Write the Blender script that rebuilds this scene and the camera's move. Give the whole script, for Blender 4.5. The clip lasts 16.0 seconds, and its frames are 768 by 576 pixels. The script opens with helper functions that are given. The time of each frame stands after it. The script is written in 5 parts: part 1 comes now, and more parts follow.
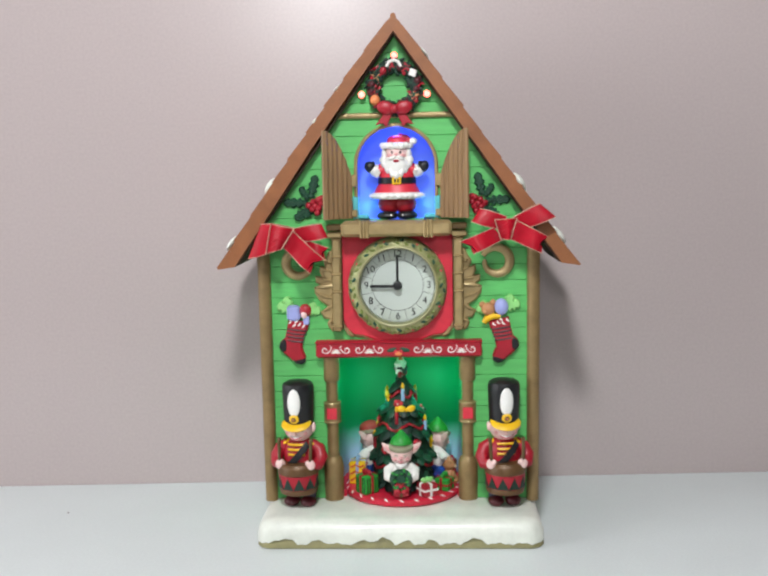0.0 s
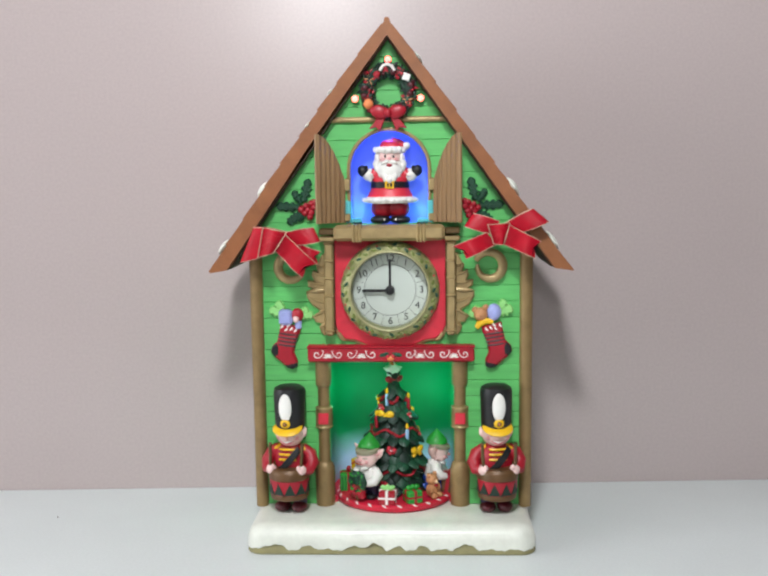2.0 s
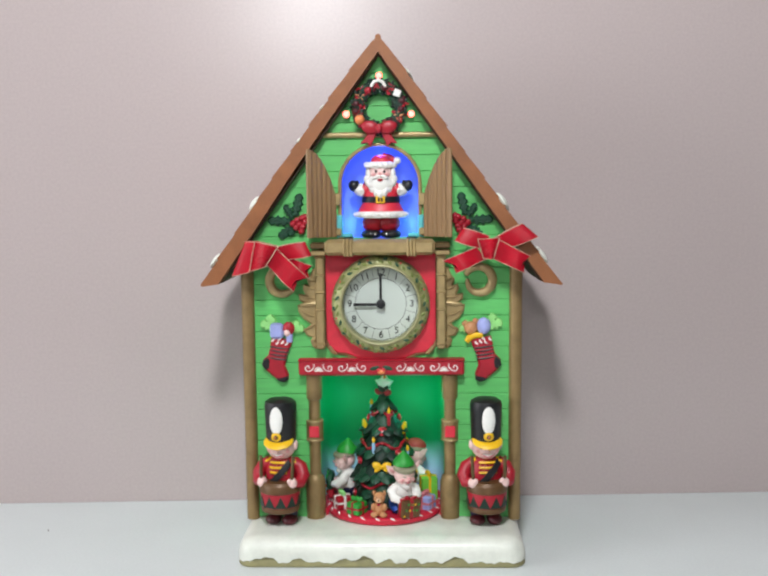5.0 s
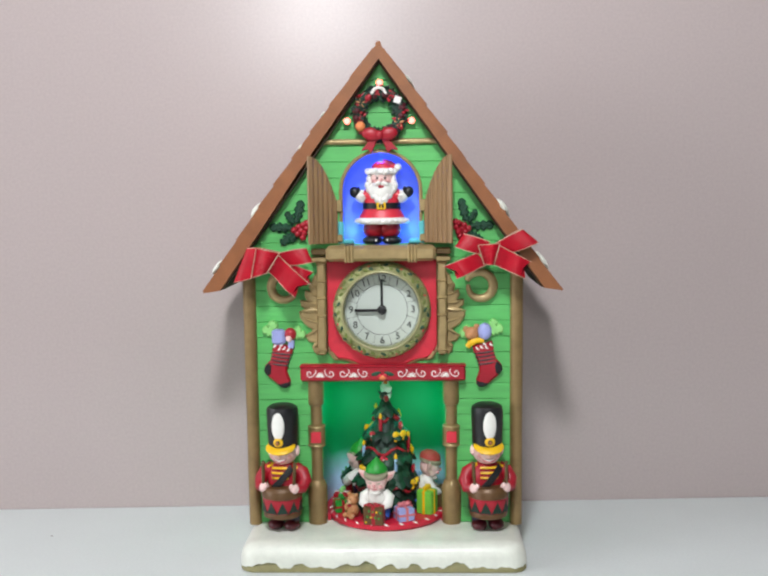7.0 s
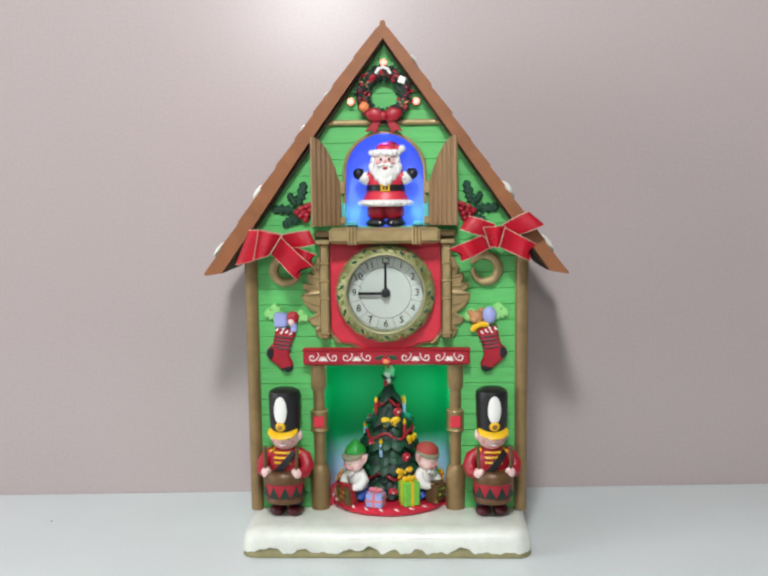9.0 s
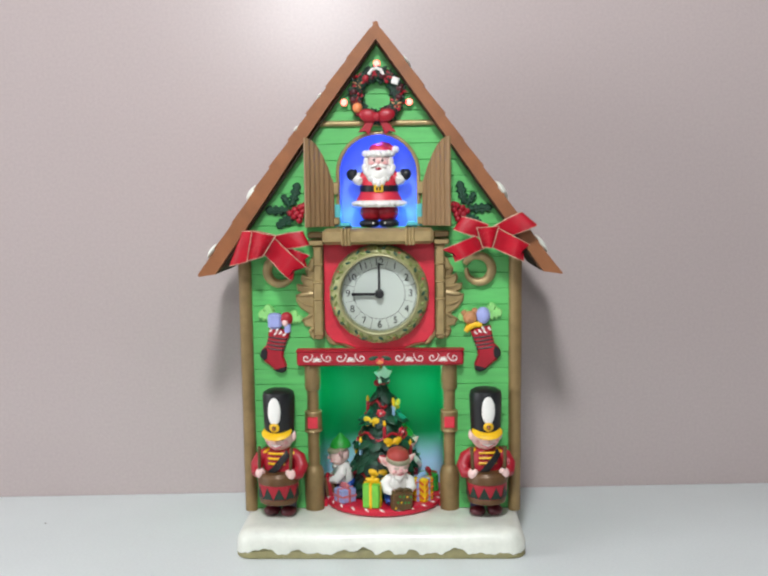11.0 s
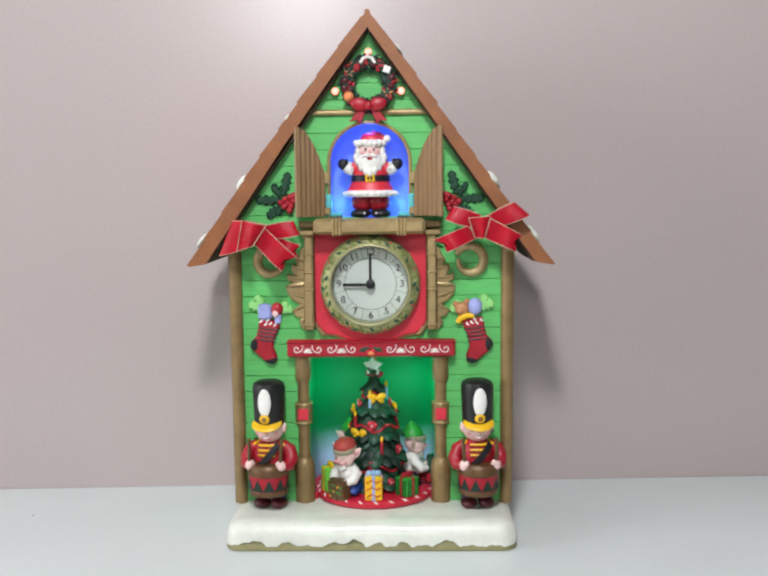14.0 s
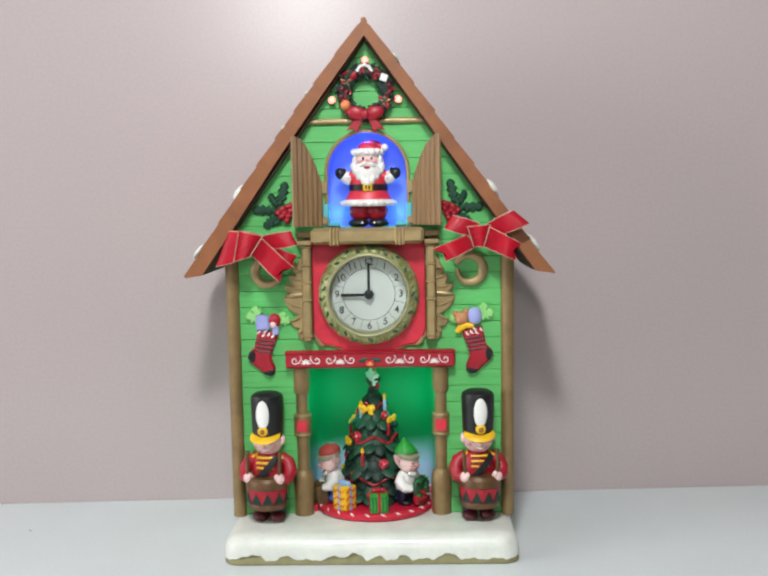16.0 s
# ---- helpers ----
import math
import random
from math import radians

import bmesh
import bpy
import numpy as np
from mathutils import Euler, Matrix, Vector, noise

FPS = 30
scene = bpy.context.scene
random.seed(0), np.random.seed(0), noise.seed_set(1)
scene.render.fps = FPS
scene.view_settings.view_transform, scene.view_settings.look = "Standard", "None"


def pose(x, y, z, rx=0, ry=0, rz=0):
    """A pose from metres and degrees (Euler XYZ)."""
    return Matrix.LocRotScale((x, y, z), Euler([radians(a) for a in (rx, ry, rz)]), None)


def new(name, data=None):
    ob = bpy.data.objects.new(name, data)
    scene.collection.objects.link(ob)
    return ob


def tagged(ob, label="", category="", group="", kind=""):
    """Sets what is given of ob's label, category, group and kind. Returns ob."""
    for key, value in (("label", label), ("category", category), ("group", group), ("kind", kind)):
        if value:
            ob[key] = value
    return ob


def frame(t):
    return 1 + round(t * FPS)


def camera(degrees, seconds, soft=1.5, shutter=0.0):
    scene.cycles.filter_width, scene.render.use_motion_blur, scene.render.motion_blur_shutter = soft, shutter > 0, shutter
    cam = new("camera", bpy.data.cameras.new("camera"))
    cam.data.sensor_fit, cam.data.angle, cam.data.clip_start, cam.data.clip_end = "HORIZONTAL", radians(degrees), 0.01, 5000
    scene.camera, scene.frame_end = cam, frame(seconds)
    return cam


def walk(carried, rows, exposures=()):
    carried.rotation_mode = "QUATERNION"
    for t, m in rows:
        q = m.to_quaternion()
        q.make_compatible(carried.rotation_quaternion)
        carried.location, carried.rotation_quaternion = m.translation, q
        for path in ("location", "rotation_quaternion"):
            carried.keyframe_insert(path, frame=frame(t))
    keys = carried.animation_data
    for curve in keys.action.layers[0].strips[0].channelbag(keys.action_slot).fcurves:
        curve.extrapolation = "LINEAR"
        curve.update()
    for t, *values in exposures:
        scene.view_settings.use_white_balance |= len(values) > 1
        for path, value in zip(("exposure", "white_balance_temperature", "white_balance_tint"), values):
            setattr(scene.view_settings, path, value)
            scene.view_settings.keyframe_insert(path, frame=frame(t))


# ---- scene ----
cam = camera(42.0, 16.0, soft=2.35)
PATH = [
    (0, 0.02609, -0.80195, 0.29127, -6.6609, 1.0216, 2.5439),
    (0.5, 0.02507, -0.80134, 0.29008, -6.6225, 0.8157, 2.3511),
    (1, 0.02849, -0.80333, 0.29102, -6.6388, 0.6721, 2.4419),
    (1.5, 0.03044, -0.80074, 0.28832, -6.5153, 0.8720, 2.3375),
    (2, 0.02894, -0.79942, 0.28760, -6.1659, 0.6768, 2.3671),
    (2.5, 0.02819, -0.79864, 0.28941, -6.1528, 0.6377, 2.0916),
    (3, 0.03027, -0.79903, 0.29054, -5.9053, 0.4023, 2.1603),
    (3.5, 0.02900, -0.80120, 0.29150, -5.7602, 0.3867, 2.0500),
    (4, 0.02709, -0.80227, 0.29009, -5.6140, 0.4028, 1.8356),
    (6.5, 0.03014, -0.80897, 0.28990, -5.3024, 0.6267, 1.7396),
    (7, 0.03178, -0.80835, 0.28994, -5.1373, 0.7144, 2.0705),
    (7.5, 0.02861, -0.80907, 0.28711, -5.2541, 0.6787, 1.8745),
    (8, 0.02763, -0.80800, 0.28528, -5.6105, 0.6995, 1.8445),
    (8.5, 0.02719, -0.80208, 0.28114, -5.6537, 0.6044, 1.9703),
    (9, 0.02688, -0.79984, 0.28194, -5.5968, 0.5962, 1.9727),
    (11.5, 0.02858, -0.80024, 0.28146, -5.5437, 0.6515, 1.6178),
    (12, 0.02856, -0.79971, 0.28058, -5.5845, 0.5488, 1.5550),
    (12.5, 0.03104, -0.79942, 0.28055, -5.5880, 0.5317, 1.5520),
    (13, 0.03275, -0.79648, 0.27872, -5.7729, 0.6061, 1.4651),
    (13.5, 0.02952, -0.79582, 0.27678, -5.7312, 0.5875, 1.3567),
    (14, 0.02925, -0.79442, 0.27666, -5.7653, 0.5476, 1.2938),
    (14.5, 0.03179, -0.79093, 0.27532, -5.6384, 0.5950, 1.4666),
    (15, 0.03314, -0.78961, 0.27557, -5.4683, 0.6660, 1.5069),
    (15.5, 0.03223, -0.78951, 0.27679, -5.3560, 0.9337, 1.3410),
    (16, 0.03237, -0.78679, 0.27535, -5.1541, 0.9792, 1.4143),
]
walk(cam, [(t, pose(x, y, z, 90 + pitch, roll, yaw)) for t, x, y, z, pitch, roll, yaw in PATH])

# ---- light ----
world = bpy.data.worlds.new("room_air")
scene.world = world
world.use_nodes = True
world.node_tree.nodes["Background"].inputs[0].default_value = (0.9, 0.95, 1.0, 1)
world.node_tree.nodes["Background"].inputs[1].default_value = 0.05
scene.view_settings.exposure = 0.0


def lamp(name, place, watts, colour, radius):
    data = bpy.data.lights.new(name, "POINT")
    data.energy, data.color, data.shadow_soft_size = watts, colour, radius
    ob = new(name, data)
    ob.location = place
    return ob


lamp("room_lamp", (-0.020, -0.757, 0.92), 33.5, (0.93, 0.97, 1.0), 0.07)
lamp("far_lamp", (-0.05, -2.36, 0.92), 27.5, (0.97, 0.98, 1.0), 0.12)
# added fill from the left, set in an assumed west window out of view
day = bpy.data.lights.new("west_fill_light", "AREA")
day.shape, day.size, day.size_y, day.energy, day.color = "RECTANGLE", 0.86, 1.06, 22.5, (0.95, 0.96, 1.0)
new("west_fill_light", day).matrix_basis = pose(-1.755, -0.75, 0.65, 0, -90, 0)
# light-emitting diodes inside the two niches
lamp("green_diode", (-0.029, 0.039, 0.108), 0.0125, (0.01, 1.0, 0.58), 0.008)
lamp("green_diode", (0.029, 0.039, 0.108), 0.0180, (0.01, 1.0, 0.58), 0.008)
lamp("front_diode", (-0.032, 0.0085, 0.1400), 0.010, (0.22, 1.0, 0.62), 0.002)
lamp("front_diode", (0.032, 0.0085, 0.1400), 0.010, (0.22, 1.0, 0.62), 0.002)
lamp("blue_diode", (0.0, 0.006, 0.3215), 0.016, (0.03, 0.10, 1.0), 0.003)
lamp("cyan_diode", (-0.025, 0.014, 0.263), 0.0042, (0.12, 0.78, 1.0), 0.003)
lamp("cyan_diode", (0.025, 0.014, 0.263), 0.0042, (0.12, 0.78, 1.0), 0.003)


# ---- materials ----
def lin(c):
    return [((v / 255 + 0.055) / 1.055) ** 2.4 if v > 10 else v / 255 / 12.92 for v in c] + [1.0]


MATS = {}


def mat(name, rgb, rough=0.45, metal=0.0, vary=0.12, scale=140.0, bump=0.15, fine=900.0, coat=0.0, glow=0.0, stain=None, grain=None, stretch=None):
    """Painted surface: colour varied by a broad noise and a fine grain, with a slight relief."""
    if name in MATS:
        return MATS[name]
    m = bpy.data.materials.new(name)
    m.use_nodes = True
    nt = m.node_tree
    b = nt.nodes["Principled BSDF"]
    tc = nt.nodes.new("ShaderNodeTexCoord")
    n1, n2 = nt.nodes.new("ShaderNodeTexNoise"), nt.nodes.new("ShaderNodeTexNoise")
    n1.inputs["Scale"].default_value, n2.inputs["Scale"].default_value = scale, fine
    n1.inputs["Detail"].default_value = 4
    mp = nt.nodes.new("ShaderNodeMapping")
    mp.inputs["Scale"].default_value = stretch or (1, 1, 1)
    nt.links.new(tc.outputs["Object"], mp.inputs["Vector"])
    for n in (n1, n2):
        nt.links.new(mp.outputs["Vector"], n.inputs["Vector"])
    c = lin(rgb)
    ramp = nt.nodes.new("ShaderNodeValToRGB")
    ramp.color_ramp.elements[0].position, ramp.color_ramp.elements[1].position = 0.3, 0.7
    dark = [v * (1 - vary) for v in c[:3]] + [1]
    light = [min(1, v * (1 + vary)) for v in c[:3]] + [1]
    if stain:
        dark = lin(stain)
    ramp.color_ramp.elements[0].color, ramp.color_ramp.elements[1].color = dark, light
    nt.links.new(n1.outputs["Fac"], ramp.inputs["Fac"])
    mix = nt.nodes.new("ShaderNodeMix")
    mix.data_type, mix.blend_type = "RGBA", "MULTIPLY"
    mix.inputs[0].default_value = min(1.0, vary * 1.2) if grain is None else grain
    nt.links.new(ramp.outputs["Color"], mix.inputs[6])
    nt.links.new(n2.outputs["Fac"], mix.inputs[7])
    nt.links.new(mix.outputs[2], b.inputs["Base Color"])
    rr = nt.nodes.new("ShaderNodeMapRange")
    rr.inputs["To Min"].default_value, rr.inputs["To Max"].default_value = max(0.03, rough - 0.07), min(1, rough + 0.07)
    nt.links.new(n1.outputs["Fac"], rr.inputs["Value"])
    nt.links.new(rr.outputs["Result"], b.inputs["Roughness"])
    b.inputs["Metallic"].default_value = metal
    b.inputs["Coat Weight"].default_value = coat
    b.inputs["Coat Roughness"].default_value = 0.15
    if bump:
        bp = nt.nodes.new("ShaderNodeBump")
        bp.inputs["Strength"].default_value, bp.inputs["Distance"].default_value = bump, 0.0006
        add = nt.nodes.new("ShaderNodeMath")
        nt.links.new(n1.outputs["Fac"], add.inputs[0])
        nt.links.new(n2.outputs["Fac"], add.inputs[1])
        nt.links.new(add.outputs[0], bp.inputs["Height"])
        nt.links.new(bp.outputs["Normal"], b.inputs["Normal"])
    if glow:
        b.inputs["Emission Color"].default_value = c
        b.inputs["Emission Strength"].default_value = glow
    MATS[name] = m
    return m


def wall_paint():
    """Mauve-grey satin wall paint with a fine roller grain."""
    m = mat("wall_paint", (191, 177, 175), 0.27, vary=0.012, scale=5.0, bump=0.0, fine=380.0, grain=0.14)
    b = m.node_tree.nodes["Principled BSDF"]
    m.node_tree.links.remove(b.inputs["Roughness"].links[0])
    b.inputs["Roughness"].default_value = 0.25
    b.inputs["Specular IOR Level"].default_value = 0.7
    return m


def niche_paint():
    """Painted backdrop: green above, icy blue drifts below."""
    m = mat("niche_paint", (70, 200, 130), 0.5, vary=0.06, scale=60.0, bump=0.05)
    nt = m.node_tree
    b = nt.nodes["Principled BSDF"]
    tc = nt.nodes.new("ShaderNodeTexCoord")
    sep = nt.nodes.new("ShaderNodeSeparateXYZ")
    nt.links.new(tc.outputs["Object"], sep.inputs[0])
    n = nt.nodes.new("ShaderNodeTexNoise")
    n.inputs["Scale"].default_value = 30.0
    nt.links.new(tc.outputs["Object"], n.inputs["Vector"])
    mad = nt.nodes.new("ShaderNodeMath")
    mad.operation = "MULTIPLY_ADD"
    mad.inputs[1].default_value = 0.02
    nt.links.new(n.outputs["Fac"], mad.inputs[0])
    nt.links.new(sep.outputs["Z"], mad.inputs[2])
    mr = nt.nodes.new("ShaderNodeMapRange")
    mr.inputs["From Min"].default_value, mr.inputs["From Max"].default_value = 0.052, 0.080
    nt.links.new(mad.outputs[0], mr.inputs["Value"])
    mix = nt.nodes.new("ShaderNodeMix")
    mix.data_type = "RGBA"
    mix.inputs[6].default_value, mix.inputs[7].default_value = lin((185, 215, 250)), lin((20, 158, 104))
    nt.links.new(mr.outputs["Result"], mix.inputs[0])
    nt.links.new(mix.outputs[2], b.inputs["Base Color"])
    return m


def ribbed_wood():
    """Brown painted shutter boards with upright grain."""
    m = mat("ribbed_wood", (148, 116, 80), 0.45, vary=0.18, scale=420.0, bump=0.3, stretch=(1, 1, 0.06))
    return m


WALL = wall_paint()
TABLE = mat("table_laminate", (224, 230, 230), 0.32, vary=0.02, scale=14.0, bump=0.03, fine=450.0, grain=0.12)
# grey for the unseen room shell, lowered to cut bounced light
CEIL = mat("room_shell_grey", (128, 124, 120), 0.8, vary=0.04, scale=4.0, bump=0.05)
FLOORM = mat("floor_boards", (140, 112, 84), 0.5, vary=0.2, scale=6.0, bump=0.05)
GREEN = mat("green_paint", (97, 192, 104), 0.46, vary=0.10, scale=260.0, bump=0.35, stretch=(0.12, 1, 1))
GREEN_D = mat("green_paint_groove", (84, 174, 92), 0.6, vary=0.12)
BROWN = mat("brown_roof_paint", (146, 90, 52), 0.5, vary=0.14, scale=70.0, bump=0.3)
# roof brown darkened to carry the shade under the eaves
BROWN_D = mat("shaded_brown_paint", (70, 45, 34), 0.6, vary=0.15)
GOLD = mat("antique_gold_paint", (172, 149, 104), 0.4, metal=0.32, vary=0.14, scale=120.0, bump=0.2)
# brown gold of the corner posts; on the columns it also paints shade
POSTG = mat("brown_and_shaded_gold", (146, 121, 80), 0.42, metal=0.3, vary=0.16, scale=110.0, bump=0.25)
GOLD_D = mat("dark_bronze_paint", (98, 78, 46), 0.45, metal=0.3, vary=0.15, scale=120.0)
SHUT = ribbed_wood()
RED = mat("red_paint", (220, 50, 68), 0.42, vary=0.10, scale=110.0, bump=0.15)
RED_D = mat("deep_red_paint", (168, 24, 42), 0.42, vary=0.12, scale=130.0)
SATIN = mat("red_satin", (182, 10, 36), 0.46, vary=0.2, scale=70.0, bump=0.3, fine=1500.0, coat=0.06)
SATIN.node_tree.nodes["Principled BSDF"].inputs["Specular IOR Level"].default_value = 0.25
PIPING = mat("pale_gold_piping", (226, 186, 160), 0.35, metal=0.3, vary=0.35, scale=900.0)
WHITE = mat("white_paint", (236, 234, 228), 0.5, vary=0.05, scale=140.0)
SNOW = mat("snow_paint", (228, 230, 219), 0.34, vary=0.08, scale=60.0, bump=0.35, fine=420.0, coat=0.15)
OLIVE = mat("olive_base_paint", (146, 140, 96), 0.5, vary=0.15)
BLACK = mat("black_paint", (24, 24, 27), 0.42, vary=0.2)
YELLOW = mat("yellow_paint", (240, 190, 24), 0.42, vary=0.08)
SKIN = mat("rosy_paint", (240, 204, 198), 0.45, vary=0.08, scale=260.0)
BLUSH = mat("blush_paint", (232, 170, 168), 0.5, vary=0.1, scale=300.0)
PINK = mat("pink_paint", (214, 120, 128), 0.5, vary=0.08)
NAVY = mat("navy_paint", (22, 28, 60), 0.45, vary=0.15)
BOOT = mat("maroon_paint", (78, 18, 28), 0.4, vary=0.15)
PINE = mat("pine_green_paint", (12, 45, 32), 0.55, vary=0.25, scale=160.0, bump=0.3)
LEAFG = mat("leaf_green_paint", (24, 74, 50), 0.5, vary=0.2, scale=160.0, bump=0.3)
MINT = mat("mint_leaf_paint", (150, 218, 130), 0.45, vary=0.1)
HATG = mat("bright_green_paint", (40, 150, 52), 0.45, vary=0.12)
LILAC = mat("lilac_paint", (160, 168, 222), 0.45, vary=0.1)
TAN = mat("tan_paint", (196, 138, 92), 0.5, vary=0.12)
GIFTG = mat("lime_gift_paint", (120, 200, 70), 0.42, vary=0.1)
BLUE = mat("blue_paint", (44, 84, 176), 0.45, vary=0.15)
ROSE = mat("rose_red_paint", (206, 34, 60), 0.4, vary=0.10, scale=110.0, bump=0.15)
TANGERINE = mat("tangerine_paint", (214, 96, 40), 0.42, vary=0.12)
CREAM = mat("cream_paint", (226, 188, 150), 0.5, vary=0.1)
HATR = mat("dull_red_felt", (172, 64, 56), 0.6, vary=0.12)
GREYB = mat("grey_brim_paint", (150, 146, 120), 0.55, vary=0.12)
ORANGE = mat("orange_paint", (232, 138, 84), 0.42, vary=0.1)
DRUMB = mat("drum_brown_paint", (104, 74, 44), 0.42, metal=0.2, vary=0.15)
CANDLE = mat("pale_blue_paint", (150, 190, 226), 0.42, vary=0.08)
SILVER = mat("frosted_star", (234, 246, 238), 0.22, vary=0.06, coat=0.3)
DIAL = mat("dial_paper", (198, 206, 198), 0.5, vary=0.02, scale=60.0, bump=0.02)
INK = mat("black_ink", (28, 28, 30), 0.5, vary=0.1)
BEZEL = mat("weathered_bezel_paint", (168, 170, 118), 0.36, metal=0.2, vary=0.2, scale=170.0, bump=0.3, stain=(118, 118, 72))
GLASS_EDGE = mat("glass_edge_olive", (158, 154, 112), 0.42, metal=0.2, vary=0.08, scale=150.0)
GARL = mat("bezel_leaf_paint", (120, 132, 66), 0.42, metal=0.2, vary=0.2, scale=300.0)
NICHE = niche_paint()
# blue diode light partly put into the panel's colour and an even glow
ICE = mat("blue_lit_panel", (96, 128, 240), 0.45, vary=0.05, scale=60.0, bump=0.04, glow=0.35)
# weak emission stands in for diode light passing through the plastic
CYAN = mat("glowing_cyan_plastic", (96, 190, 196), 0.3, vary=0.1, scale=90.0, glow=0.05)
# unlit bulb half in the wall's green, so it sinks into the planks
LENS = mat("unlit_bulb_green", (104, 182, 106), 0.25, vary=0.05)
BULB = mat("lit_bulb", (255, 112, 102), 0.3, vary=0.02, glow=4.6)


# ---- mesh tools; lengths in millimetres ----
class Kit:
    def __init__(self):
        self.bm, self.mats = bmesh.new(), []

    def _mi(self, m):
        if m not in self.mats:
            self.mats.append(m)
        return self.mats.index(m)

    def _add(self, verts, faces, m):
        vs = [self.bm.verts.new(Vector(v) * 0.001) for v in verts]
        mi = self._mi(m)
        for f in faces:
            try:
                face = self.bm.faces.new([vs[i] for i in f])
            except ValueError:
                continue
            face.material_index, face.smooth = mi, True
        return self

    def ball(self, c, r, m, turn=None, n=14, rings=9):
        r = (r, r, r) if isinstance(r, (int, float)) else r
        e = Euler([radians(a) for a in (turn or (0, 0, 0))]).to_matrix()
        vs, fs = [], []
        for i in range(1, rings):
            a = math.pi * i / rings
            for j in range(n):
                b = 2 * math.pi * j / n
                vs.append((math.sin(a) * math.cos(b), math.sin(a) * math.sin(b), math.cos(a)))
        vs += [(0, 0, 1), (0, 0, -1)]
        top, bot = len(vs) - 2, len(vs) - 1
        for i in range(rings - 2):
            for j in range(n):
                k = (j + 1) % n
                fs.append((i * n + j, (i + 1) * n + j, (i + 1) * n + k, i * n + k))
        for j in range(n):
            k = (j + 1) % n
            fs.append((top, j, k))
            fs.append((bot, (rings - 2) * n + k, (rings - 2) * n + j))
        return self._add([Vector(c) + e @ Vector((v[0] * r[0], v[1] * r[1], v[2] * r[2])) for v in vs], fs, m)

    def lathe(self, prof, c, m, n=24, axis="z", sx=1.0, sy=1.0, turn=None):
        e = Euler([radians(a) for a in (turn or (0, 0, 0))]).to_matrix()
        vs, fs = [], []
        for r, z in prof:
            for j in range(n):
                b = 2 * math.pi * j / n
                p = Vector((r * math.cos(b) * sx, r * math.sin(b) * sy, z))
                if axis == "y":
                    p = Vector((p.x, -p.z, p.y))
                vs.append(Vector(c) + e @ p)
        for i in range(len(prof) - 1):
            for j in range(n):
                k = (j + 1) % n
                fs.append((i * n + j, i * n + k, (i + 1) * n + k, (i + 1) * n + j))
        fs.append(tuple(range(n))[::-1])
        fs.append(tuple((len(prof) - 1) * n + j for j in range(n)))
        return self._add(vs, fs, m)

    def tube(self, pts, r, m, n=8, closed=False, flat=1.0):
        pts = [Vector(p) for p in pts]
        rs = r if isinstance(r, (list, tuple)) else [r] * len(pts)
        vs, fs, up = [], [], None
        for i, p in enumerate(pts):
            a = pts[i - 1] if i or closed else p
            b = pts[(i + 1) % len(pts)] if i + 1 < len(pts) or closed else p
            d = (b - a).normalized()
            if up is None:
                up = d.orthogonal()
                if abs(d.y) < 0.9:
                    up = Vector((0, 1, 0))
            up = (up - d * up.dot(d)).normalized()
            s = d.cross(up)
            for j in range(n):
                w = 2 * math.pi * j / n
                vs.append(p + (up * math.cos(w) * flat + s * math.sin(w)) * rs[i])
        L = len(pts)
        for i in range(L if closed else L - 1):
            q = (i + 1) % L
            for j in range(n):
                k = (j + 1) % n
                fs.append((i * n + j, i * n + k, q * n + k, q * n + j))
        if not closed:
            fs.append(tuple(range(n))[::-1])
            fs.append(tuple((L - 1) * n + j for j in range(n)))
        return self._add(vs, fs, m)

    def prism(self, poly, y0, y1, m, bevel=0.0):
        """An outline in x and z, from its front at y0 back to y1, with a chamfered front edge."""
        n = len(poly)
        area = sum(poly[i][0] * poly[(i + 1) % n][1] - poly[(i + 1) % n][0] * poly[i][1] for i in range(n))
        if area < 0:
            poly = poly[::-1]
        P = [Vector(p) for p in poly]
        rows = []
        if bevel:
            ins = []
            for i in range(n):
                a, b = (P[i] - P[i - 1]), (P[(i + 1) % n] - P[i])
                a = a.normalized() if a.length else Vector((1, 0))
                b = b.normalized() if b.length else Vector((1, 0))
                na, nb = Vector((-a.y, a.x)), Vector((-b.y, b.x))
                k = na + nb
                k = k / max(0.5, k.dot(na)) if k.length > 1e-6 else na
                ins.append(P[i] + k * bevel)
            rows.append([(p.x, y0, p.y) for p in ins])
            rows.append([(p.x, y0 + bevel, p.y) for p in P])
        else:
            rows.append([(p.x, y0, p.y) for p in P])
        rows.append([(p.x, y1, p.y) for p in P])
        vs = [v for r in rows for v in r]
        fs = [tuple(range(n)), tuple((len(rows) - 1) * n + i for i in range(n))[::-1]]
        for k in range(len(rows) - 1):
            for i in range(n):
                j = (i + 1) % n
                fs.append((k * n + i, (k + 1) * n + i, (k + 1) * n + j, k * n + j))
        return self._add(vs, fs, m)

    def box(self, c, s, m, bevel=0.0, turn=0.0):
        x, y, z = (v / 2 for v in s)
        b = min(bevel, x * 0.9, y * 0.9, z * 0.9)
        rows, vs, fs = [], [], []
        ring = lambda ax, ay: [(-ax, -ay + b), (-ax + b, -ay), (ax - b, -ay), (ax, -ay + b), (ax, ay - b), (ax - b, ay), (-ax + b, ay), (-ax, ay - b)]
        if b:
            rows = [(x - b, y - b, -z), (x, y, -z + b), (x, y, z - b), (x - b, y - b, z)]
